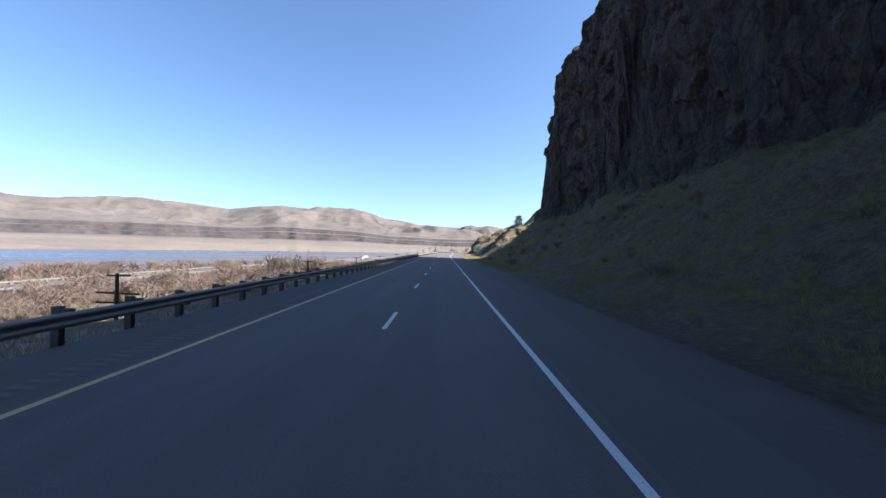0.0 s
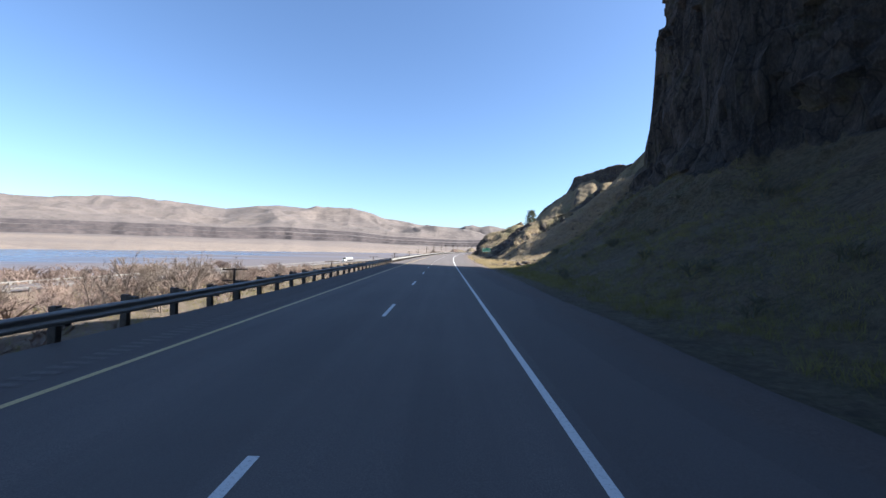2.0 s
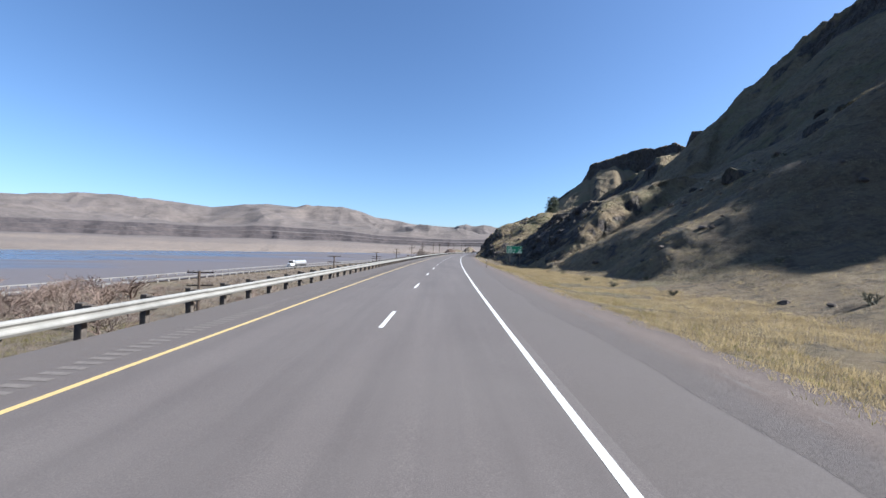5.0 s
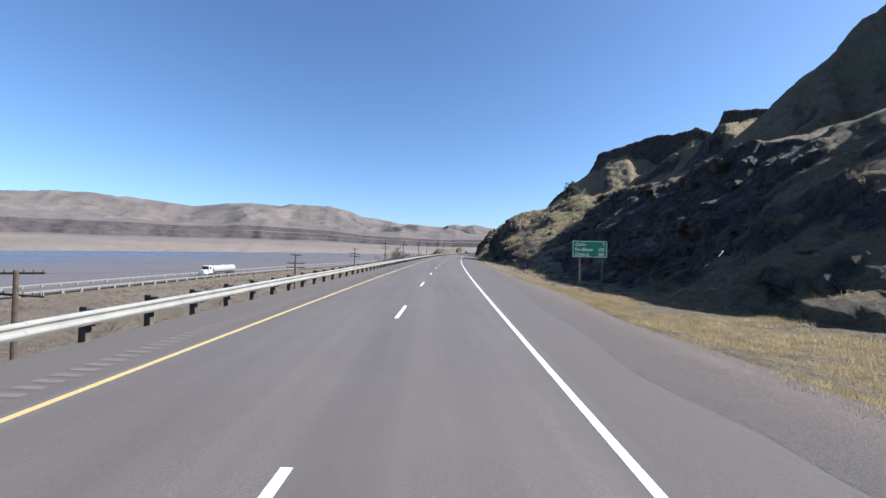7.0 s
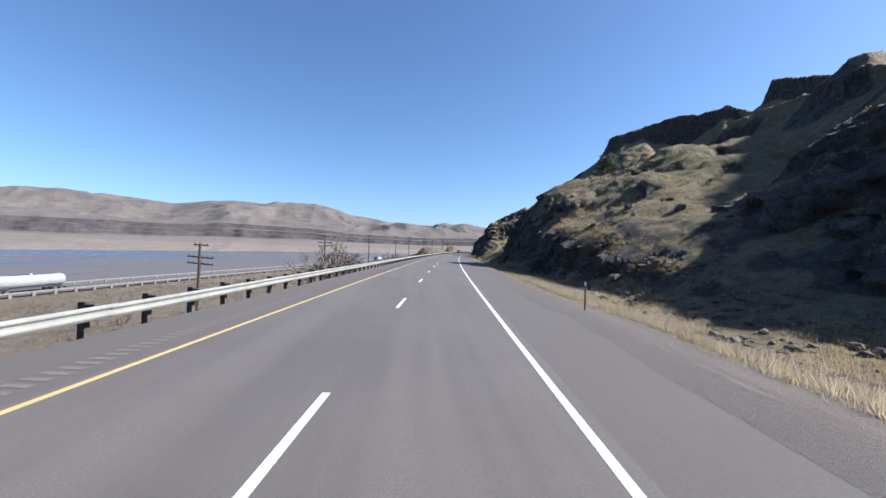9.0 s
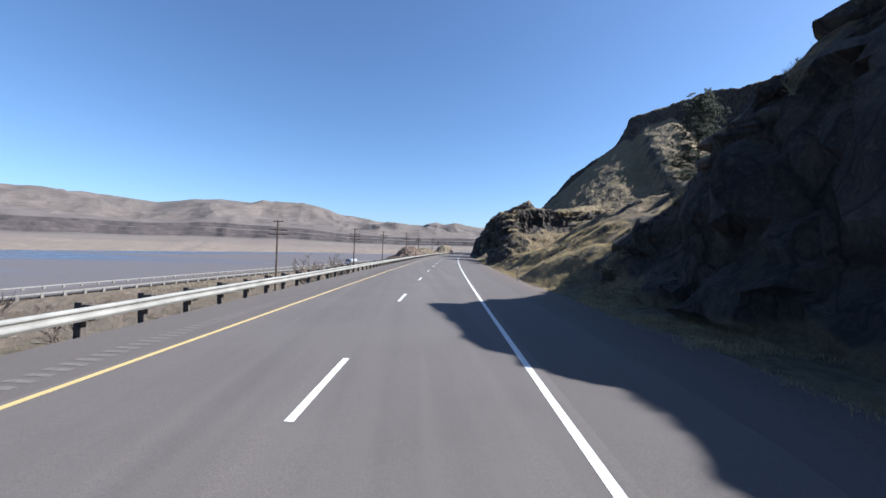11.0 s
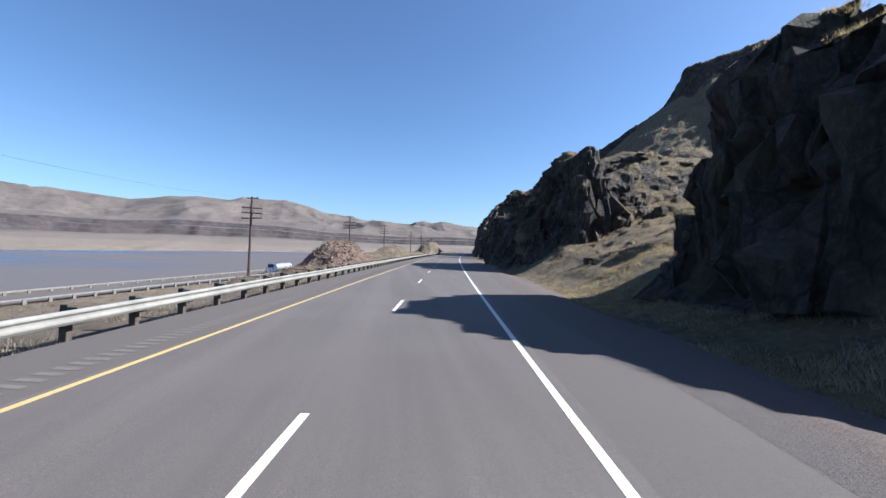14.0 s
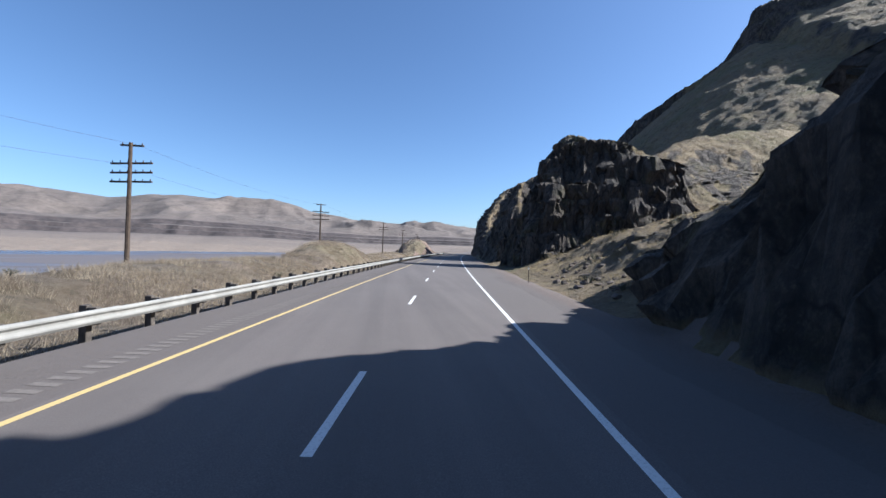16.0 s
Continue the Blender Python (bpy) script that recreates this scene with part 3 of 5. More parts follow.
cliff_face()
O_LEFT = -steps_of((7.6, 10, 0.2), (10, 30, 0.5), (30, 110, 1.5), (110, 260, 8))[::-1]
land("river_flat", left_height, steps_of((-300, -20, 6), (-20, 560, 1.2), (560, 800, 3), (800, 1500, 14)), O_LEFT, FLAT_GROUND, "low river flat with dry grass between the highway and the river", 0.0, "ground", lambda S, O: 0.6 - 1.0 * (1 - step(0.75, 1.0, np.hypot((S - 474) / 11, (O + 17) / 6.5))) - 0.8 * (1 - step(0.8, 1.1, np.hypot((S - 640) / 24, (O + 17) / 9))))


def strip(name, s, o0, o1, lift, mat, label, thick=0.0, level=None):
    n = len(s)
    a, b = plan(s, o0), plan(s, o1)
    z0 = (road_z(o0) if level is None else level(s)) + lift + 0 * s
    z1 = (road_z(o1) if level is None else level(s)) + lift + 0 * s
    X, Y, Z = np.stack([a[0], b[0]], 1), np.stack([a[1], b[1]], 1), np.stack([z0, z1], 1)
    return tagged(grid_object(name, X, Y, Z, mat, False), label, "road", kind="structure")


ROAD_S = np.arange(-300.0, 1500.0, 4.0)
strip("road", ROAD_S, -5.75, 2.1, 0.0, ASPHALT, "worn grey asphalt of a two-lane carriageway")
strip("shoulder_left", ROAD_S, -7.98, -5.75, -0.004, SHOULDER, "dark asphalt shoulder beside the guardrail")
strip("shoulder_right", ROAD_S, 2.1, 5.6, -0.004, SHOULDER, "wide asphalt shoulder with a ragged gravel edge")


def gravel_verge():
    """Loose gravel with ragged edges, thinning out over the shoulder and into the grass."""
    s = np.concatenate((np.arange(-60, 520, 0.35), np.arange(520, 900, 3.0)))
    inner = 4.0 + 0.9 * fbm(s / 9.0, 0 * s + 3, 5)
    outer = 6.9 + 1.1 * fbm(s / 14.0, 0 * s + 8, 5) + 0.7 * step(118, 130, s) * (1 - step(190, 230, s))
    f = np.linspace(0, 1, 7)
    S = np.repeat(s[:, None], 7, 1)
    O = inner[:, None] + (outer - inner)[:, None] * f
    land_z, fade = ground_right(S, O) + 0.02, step(5.3, 6.6, O)
    base = np.maximum(road_z(O) - 0.002, land_z) * (1 - fade) + land_z * fade
    X, Y = plan(S, O)
    Z = base + 0.02 * (0.5 + fbm(S / 0.8, O / 0.8, 3)) * step(0.1, 0.5, f)
    ob = grid_object("gravel_verge", X, Y, Z, GRAVEL)
    ob.data.attributes.new("thin", "FLOAT", "POINT").data.foreach_set("value", (1 - step(0.0, 0.5, f) + 0 * S).ravel())
    tagged(ob, "dark reddish gravel verge with ragged edges along the shoulder", "verge", kind="structure")


gravel_verge()
strip("edge_line_white", ROAD_S, 1.76, 1.9, 0.004, WHITE_LINE, "white edge line of the right lane")
strip("edge_line_yellow", ROAD_S, -5.63, -5.505, 0.004, YELLOW_LINE, "yellow edge line of the left lane")


def dashes():
    for k in range(-3, 70):
        s0 = 12.19 * k
        sa = np.linspace(s0, s0 + 3.05, 4)
        a, b = plan(sa, -1.895), plan(sa, -1.765)
        X, Y = np.stack([a[0], b[0]], 1), np.stack([a[1], b[1]], 1)
        Z = np.stack([road_z(-1.895) + 0.004 + 0 * sa, road_z(-1.765) + 0.004 + 0 * sa], 1)
        tagged(grid_object("lane_dash", X, Y, Z, WHITE_LINE, False), "white painted dash between the two lanes", "road marking", kind="structure")


dashes()
LOWER_S = np.arange(-300.0, 1400.0, 6.0)
strip("lower_road", LOWER_S, -lower_road(LOWER_S) - 6, -lower_road(LOWER_S) + 6, 0.0, ASPHALT, "second carriageway on a bank beside the river", level=lower_level)


# the river and the far shore
def river():
    ob = grid_object("water", np.array([[-9000.0, 400.0], [-9000.0, 400.0]]), np.array([[-900.0, -900.0], [4950.0, 4950.0]]), np.full((2, 2), -12.0), WATER, False)
    tagged(ob, "wide calm river, blue with brown shallows", "river", kind="structure")


river()


def far_hills():
    bearing = np.radians(np.concatenate((np.arange(-95, -62, 1.0), np.arange(-62, 24, 0.14))))
    u = np.concatenate((np.linspace(-0.08, 0.33, 30), np.linspace(0.335, 0.40, 22), np.linspace(0.41, 0.49, 14), np.linspace(0.495, 0.55, 18), np.linspace(0.56, 1.0, 50), np.linspace(1.02, 1.15, 6)))
    B, U = np.meshgrid(bearing, u, indexing="ij")
    deg = np.degrees(B)
    shore = np.interp(deg, [-95, -47, -20, -8, 0, 6, 24], [900, 1080, 1350, 1550, 1700, 1500, 1200]) + 90 * fbm(B * 14, B * 3, 3)
    ridge = np.interp(deg, [-95, -47, -39, -32, -28, -25, -22, -18.5, -13, -7.5, -2, 2, 7, 14, 24],
                      [360, 345, 360, 380, 352, 388, 416, 398, 376, 288, 258, 246, 254, 198, 118])
    prof = np.interp(U, [-0.08, 0, 0.01, 0.12, 0.345, 0.362, 0.367, 0.378, 0.381, 0.50, 0.515, 0.519, 0.524, 0.528, 0.68, 0.9, 1.0, 1.15],
                     [-0.06, -0.03, -0.02, 0.015, 0.10, 0.112, 0.158, 0.165, 0.21, 0.245, 0.255, 0.285, 0.29, 0.32, 0.52, 0.9, 1.0, 1.02])
    spur = 0.03 * fbm(B * 11, B * 5, 3)
    hold = step(0.02, 0.25, U) * (1 - step(0.75, 1.0, U))
    Rr = shore + (U + spur * hold) * (4450 - shore)
    X, Y = Rr * np.sin(B), Rr * np.cos(B)
    crest = step(0.53, 0.64, U) * (1 - 0.94 * step(0.8, 0.97, U))
    fold = ridged(X / 480.0 + 0.25 * fbm(X / 300.0, Y / 300.0, 3), Y / 560.0, 3)
    Z = ridge * prof + crest * (70 * fbm(X / 800.0, Y / 800.0, 3) + 78 * fold)
    cleft = ridged(B * 52 + 0.7 * fbm(B * 30, U * 9, 3), U * 2.0, 3)
    Z = Z + step(0.08, 0.2, U) * (1 - step(0.9, 1.0, U)) * (4 * fbm(X / 190.0, Y / 190.0, 3) + 1.2 * cleft * step(0.25, 0.4, U) * (1 - step(0.45, 0.6, U)))
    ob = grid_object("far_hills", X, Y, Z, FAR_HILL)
    cut = (step(0.350, 0.362, U) * (1 - step(0.381, 0.386, U))) + (step(0.503, 0.513, U) * (1 - step(0.528, 0.534, U)))
    ob.data.attributes.new("rock", "FLOAT", "POINT").data.foreach_set("value", cut.ravel())
    beach = (1 - step(0.24, 0.345, U + 0.03 * fbm(X / 200.0, Y / 200.0, 3))) * (0.45 + 0.55 * step(-0.35, 0.15, fbm(X / 500.0, Y / 300.0, 3)))
    ob.data.attributes.new("beach", "FLOAT", "POINT").data.foreach_set("value", beach.ravel())
    return tagged(ob, "bare brown hills with basalt bands across the river", "hills", kind="structure")


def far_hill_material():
    m = material("hazed_far_hill_ground", (0.2, 0.16, 0.14), 0.95)
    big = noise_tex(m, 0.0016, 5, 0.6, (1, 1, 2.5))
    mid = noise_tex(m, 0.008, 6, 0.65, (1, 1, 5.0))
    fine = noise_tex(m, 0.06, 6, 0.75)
    # Browns pulled towards mauve-grey: distant haze is put into the ground colour.
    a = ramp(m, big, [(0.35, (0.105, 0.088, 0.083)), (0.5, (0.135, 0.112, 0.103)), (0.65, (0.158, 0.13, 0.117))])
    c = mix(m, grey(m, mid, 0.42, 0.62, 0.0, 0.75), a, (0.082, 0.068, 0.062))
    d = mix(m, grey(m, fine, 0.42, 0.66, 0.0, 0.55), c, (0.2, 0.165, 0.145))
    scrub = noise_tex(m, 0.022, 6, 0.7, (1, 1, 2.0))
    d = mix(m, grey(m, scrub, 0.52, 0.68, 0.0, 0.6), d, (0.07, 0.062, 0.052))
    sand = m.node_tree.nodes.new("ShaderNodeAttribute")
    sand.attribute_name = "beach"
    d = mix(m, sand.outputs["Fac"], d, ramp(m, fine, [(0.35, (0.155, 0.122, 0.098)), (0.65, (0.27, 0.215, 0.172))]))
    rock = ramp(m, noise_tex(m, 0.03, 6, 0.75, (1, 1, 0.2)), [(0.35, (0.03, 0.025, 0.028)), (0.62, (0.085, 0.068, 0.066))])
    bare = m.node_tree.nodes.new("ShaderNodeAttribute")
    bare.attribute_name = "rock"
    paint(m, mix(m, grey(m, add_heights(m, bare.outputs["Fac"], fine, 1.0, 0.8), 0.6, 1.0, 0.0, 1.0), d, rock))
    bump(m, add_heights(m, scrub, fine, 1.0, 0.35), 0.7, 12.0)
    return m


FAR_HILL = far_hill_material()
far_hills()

# ---- guardrails ----
def sweep(name, s, base_o, profile, level, mat, parent, label=""):
    """A rail along the road: profile is a closed ring of (offset, height) carried along the stations s."""
    rows = []
    for po, pz in profile:
        x, y = plan(s, base_o + po)
        rows.append(np.stack([x, y, level + pz + 0 * s], -1))
    n, k = len(profile), len(s)
    co = np.concatenate(rows)
    faces = []
    for i in range(n):
        j = (i + 1) % n
        for q in range(k - 1):
            faces.append((i * k + q, i * k + q + 1, j * k + q + 1, j * k + q))
    faces.append([i * k for i in range(n)])
    faces.append([i * k + k - 1 for i in reversed(range(n))])
    ob = mesh_object(name, co, faces, mat, False)
    ob.parent = parent
    if label:
        ob["label"] = label
    return ob


W_BEAM = [(0.0, 0.70), (0.045, 0.70), (0.085, 0.655), (0.085, 0.625), (0.03, 0.575), (0.03, 0.535), (0.085, 0.485), (0.085, 0.455), (0.045, 0.40), (0.0, 0.40),
          (0.0, 0.425), (0.05, 0.475), (0.0, 0.525), (0.0, 0.585), (0.05, 0.635), (0.0, 0.68)]
RAIL_O = -7.75


def guardrail():
    rail = thing("guardrail", (0, 0, 0), "galvanised steel guardrail on dark wooden posts beside the shoulder", "guardrail")
    base = road_z(RAIL_O)
    bay = 7.62
    for k in range(-3, 92):
        s = np.linspace(k * bay - 0.02, (k + 1) * bay + 0.16, 6)
        sweep("beam", s, RAIL_O - 0.003 * (k % 2), W_BEAM, base + 0.006 * ((k * 7) % 3 - 1), STEEL, rail, "long weathered steel rail section")
    proto_post = box_bm(-0.09, 0.09, -0.075, 0.075, -0.9, 0.78, 0.012)
    proto_block = box_bm(-0.10, 0.10, -0.075, 0.075, 0.36, 0.735, 0.012)
    post_mesh, block_mesh = bpy.data.meshes.new("post"), bpy.data.meshes.new("block")
    proto_post.to_mesh(post_mesh)
    proto_block.to_mesh(block_mesh)
    proto_post.free(), proto_block.free()
    post_mesh.materials.append(POST_WOOD)
    block_mesh.materials.append(POST_WOOD)
    rnd = random.Random(3)
    for k in range(0, 290):
        s = -8 + k * 1.905 + 1.95
        lean, dz = rnd.uniform(-0.03, 0.03), rnd.uniform(-0.03, 0.03)
        for nm, me, off in (("post", post_mesh, -0.30), ("block", block_mesh, -0.105)):
            ob = new(nm, me)
            ob.parent = rail
            ob.matrix_basis = Matrix.Translation(spot(s, RAIL_O + off, base + dz)) @ Matrix.Rotation(turn_at(s), 4, "Z") @ Matrix.Rotation(lean, 4, "Y")
    far = bmesh.new()
    for k in range(290, 355):
        s = -8 + k * 1.905 + 1.95
        bmesh.ops.create_cube(far, size=1, matrix=Matrix.Translation(spot(s, RAIL_O - 0.2, base)) @ Matrix.Diagonal((0.38, 0.15, 1.5, 1)))
    tagged(part("far_posts", far, POST_WOOD, rail), kind="stuff")


guardrail()


def lower_rail(side, label):
    rail = thing("guardrail", (0, 0, 0), label, "guardrail")
    post = box_bm(-0.1, 0.1, -0.3, 0.3, -1.0, 0.62, 0.01)
    me = bpy.data.meshes.new("post")
    post.to_mesh(me)
    post.free()
    me.materials.append(PALE_POST)
    beam = [(-0.05, 0.44), (0.05, 0.44), (0.05, 0.72), (-0.05, 0.72)]
    for s0 in range(60, 780, 30):
        s = np.linspace(s0, s0 + 29.9, 7)
        sweep("beam", s, -lower_road(s) + side, beam, lower_level(s), PALE_STEEL, rail)
    for k in range(188):
        s = 62 + k * 3.81
        ob = new("post", me)
        ob.parent = rail
        ob.matrix_basis = Matrix.Translation(spot(s, float(-lower_road(s)) + side, float(lower_level(s)))) @ Matrix.Rotation(turn_at(s), 4, "Z")


PALE_STEEL = plain_mottle("sunlit_galvanised_steel", (0.19, 0.182, 0.172), (0.29, 0.28, 0.265), 1.5, 0.6, 0.2, 0.0)
PALE_POST = plain_mottle("pale_rail_post", (0.14, 0.13, 0.12), (0.22, 0.205, 0.19), 2.0, 0.85)
lower_rail(6.3, "pale guardrail on the near edge of the lower road")
lower_rail(-6.3, "pale guardrail between the lower road and the river")


# ---- telegraph poles and wires ----
def cylinder_bm(r0, r1, z0, z1, sides=8, axis="Z", at=(0, 0, 0)):
    bm = bmesh.new()
    m = Matrix.Translation(at)
    if axis == "X":
        m = m @ Matrix.Rotation(math.pi / 2, 4, "Y")
    elif axis == "Y":
        m = m @ Matrix.Rotation(-math.pi / 2, 4, "X")
    bmesh.ops.create_cone(bm, cap_ends=True, segments=sides, radius1=r0, radius2=r1, depth=z1 - z0, matrix=m @ Matrix.Translation((0, 0, (z0 + z1) / 2)))
    return bm


# station, offset, ground, top, how many arms, lean
POLES = [(-8, -22, -7, 0.3, 3), (28, -22, -7, 0.25, 3), (66, -22, -7, 0.1, 3), (103, -22.2, -6.8, -0.1, 2), (140, -22.5, -6.5, -0.3, 2), (184, -23, -6.3, -0.1, 2), (228, -23.7, -6, 0.7, 2),
         (266, -23.2, -5.6, 1.3, 3), (304, -24.2, -5.2, 2.4, 3), (342, -24, -5, 4.5, 3), (381, -24.3, -4.6, 6.0, 3), (420, -23.2, -4.3, 7.0, 4), (461, -24.3, -3.6, 8.2, 4), (498, -21.8, -1, 9.0, 4),
         (538, -22, -1, 9.5, 4), (583, -20, -1, 9.5, 3), (624, -21, -1, 9.5, 3), (665, -21, -1, 9.5, 3)]


def poles():
    rnd = random.Random(5)
    for k, (s, o, z0, z1, arms) in enumerate(POLES):
        g = float(left_height(s, o))
        base = min(z0, g) - 0.3
        h = z1 - base
        pole = thing("telegraph_pole", spot(s, o, base), "old dark wooden telegraph pole with %s crossarms" % {2: "two", 3: "three", 4: "four"}[arms], "telegraph pole", "telegraph poles beside the road", turn_at(s) + radians(rnd.uniform(-8, 8)))
        pole.rotation_euler.rotate_axis("Y", radians(rnd.uniform(0.2, 1.6)))
        part("shaft", cylinder_bm(0.17, 0.11, 0, h, 8), POLE_WOOD, pole)
        for a in range(arms):
            wide = 0.75 if a == 0 and arms > 2 else 1.35
            z = h - 0.15 - (0.95 if a else 0) - 0.62 * max(a - 1, 0) - (0.25 if a else 0)
            tilt = rnd.uniform(-0.05, 0.05)
            bm = box_bm(-wide, wide, 0.1, 0.21, z - 0.06, z + 0.06, 0.01)
            bmesh.ops.rotate(bm, verts=bm.verts, cent=(0, 0, z), matrix=Matrix.Rotation(tilt, 3, "Y"))
            arm = part("crossarm", bm, POLE_WOOD, pole)
            for q in range(6 if wide > 1 else 3):
                x = -wide + 0.12 + q * (2 * wide - 0.24) / (5 if wide > 1 else 2)
                part("insulator", cylinder_bm(0.035, 0.025, z + 0.05 - tilt * x, z + 0.2 - tilt * x, 5, "Z", (x, 0.155, 0)), POLE_WOOD, arm)
    # wires
    for dx, drop in ((-1.1, 1.35), (0.6, 0.15)):
        wire_thing = bmesh.new()
        for (sa, oa, _, za, _), (sb, ob_, _, zb, _) in zip(POLES[:-1], POLES[1:]):
            A, B = spot(sa, oa + dx, za - drop), spot(sb, ob_ + dx, zb - drop)
            ring = None
            for q in range(9):
                t = q / 8
                p = A.lerp(B, t) - Vector((0, 0, 0.7 * 4 * t * (1 - t)))
                vs = [wire_thing.verts.new(p + Vector((0.006 * math.cos(c), 0, 0.006 * math.sin(c)))) for c in (0, 2.09, 4.19)]
                if ring:
                    for i in range(3):
                        wire_thing.faces.new((ring[i], ring[(i + 1) % 3], vs[(i + 1) % 3], vs[i]))
                ring = vs
        tagged(part("overhead_wire", wire_thing, POLE_WOOD), "thin dark wire sagging between the telegraph poles", "wire", "overhead wires")


poles()


# ---- the guide sign and the marker posts ----
SIGN_GREEN = plain_mottle("sign_green", (0.0, 0.17, 0.09), (0.0, 0.21, 0.115), 2.0, 0.45, 0.0, 0.0)
SIGN_WHITE = material("sign_white", (0.75, 0.78, 0.74), 0.5)
GREY_WOOD = plain_mottle("grey_sign_post_wood", (0.12, 0.1, 0.085), (0.22, 0.19, 0.16), 5.0, 0.9)


def lettering(body, size, where, parent, align="LEFT"):
    cu = bpy.data.curves.new("lettering", "FONT")
    cu.body, cu.size, cu.align_x, cu.extrude = body, size, align, 0.002
    tmp = new("lettering_source", cu)
    me = bpy.data.meshes.new_from_object(tmp.evaluated_get(bpy.context.evaluated_depsgraph_get()))
    bpy.data.objects.remove(tmp)
    me.materials.append(SIGN_WHITE)
    ob = new("lettering", me)
    ob.parent = parent
    ob.matrix_basis = Matrix.Translation(where) @ Matrix.Rotation(math.pi / 2, 4, "X")
    return ob


def guide_sign():
    s, o = 251.6, 15.4
    g = float(ground_right(s, o)) - 0.1
    sign = thing("road_sign", spot(s, o, g), "green guide sign with white place names on two wooden posts", "road sign", turn=turn_at(s) + radians(6))
    low, high, half = 1.86 - g, 3.7 - g, 1.98
    for x in (-1.1, 1.5):
        part("post", box_bm(x - 0.09, x + 0.09, 0.03, 0.2, -0.4, high - 0.1, 0.01), GREY_WOOD, sign)
    panel = part("panel", box_bm(-half, half, -0.02, 0.03, low, high, 0.008), SIGN_GREEN, sign, "green reflective panel")
    b = bmesh.new()
    for x0, x1, z0, z1 in ((-half + .04, half - .04, high - .09, high - .05), (-half + .04, half - .04, low + .05, low + .09), (-half + .04, -half + .08, low + .09, high - .09), (half - .08, half - .04, low + .09, high - .09)):
        bmesh.ops.create_cube(b, size=1, matrix=Matrix.Translation(((x0 + x1) / 2, -0.023, (z0 + z1) / 2)) @ Matrix.Diagonal((x1 - x0, 0.004, z1 - z0, 1)))
    part("border", b, SIGN_WHITE, sign)
    for k, (name, miles) in enumerate((("Celilo", "7"), ("Pendleton", "120"), ("Ontario", "285"))):
        z = high - 0.58 - k * 0.54
        lettering(name, 0.5, (-half + 0.3, -0.024, z), panel)
        lettering(miles, 0.5, (half - 0.3, -0.024, z), panel, "RIGHT")


guide_sign()
MARKER_BROWN = plain_mottle("marker_post_steel", (0.09, 0.065, 0.05), (0.14, 0.1, 0.08), 8.0, 0.7)


def marker_posts():
    for s, o in ((129.4, 5.25), (204.4, 5.2), (282, 5.8), (356.5, 5.8), (412, 5.8), (503, 6.0), (580, 6.0)):
        post = thing("marker_post", spot(s, o, float(ground_right(s, o)) - 0.05), "thin dark steel marker post with a small white reflector", "marker post", "marker posts on the verge", turn_at(s))
        b = box_bm(-0.03, 0.03, -0.012, 0.012, -0.4, 1.32, 0.004)
        part("stake", b, MARKER_BROWN, post)
        part("reflector", box_bm(-0.04, 0.04, -0.022, -0.013, 1.12, 1.28, 0.003), SIGN_WHITE, post)


marker_posts()


# ---- tank lorries on the lower road ----
TANK = plain_mottle("polished_tank_steel", (0.62, 0.63, 0.64), (0.78, 0.78, 0.78), 1.2, 0.3, 0.55, 0.0)
RUBBER = material("tyre_rubber", (0.02, 0.02, 0.02), 0.9)
DARK_FRAME = material("dark_frame_steel", (0.04, 0.04, 0.045), 0.6)
GLASS = material("dark_cab_glass", (0.02, 0.025, 0.03), 0.08)
CHROME = material("bright_metal", (0.7, 0.7, 0.7), 0.2, 0.9)


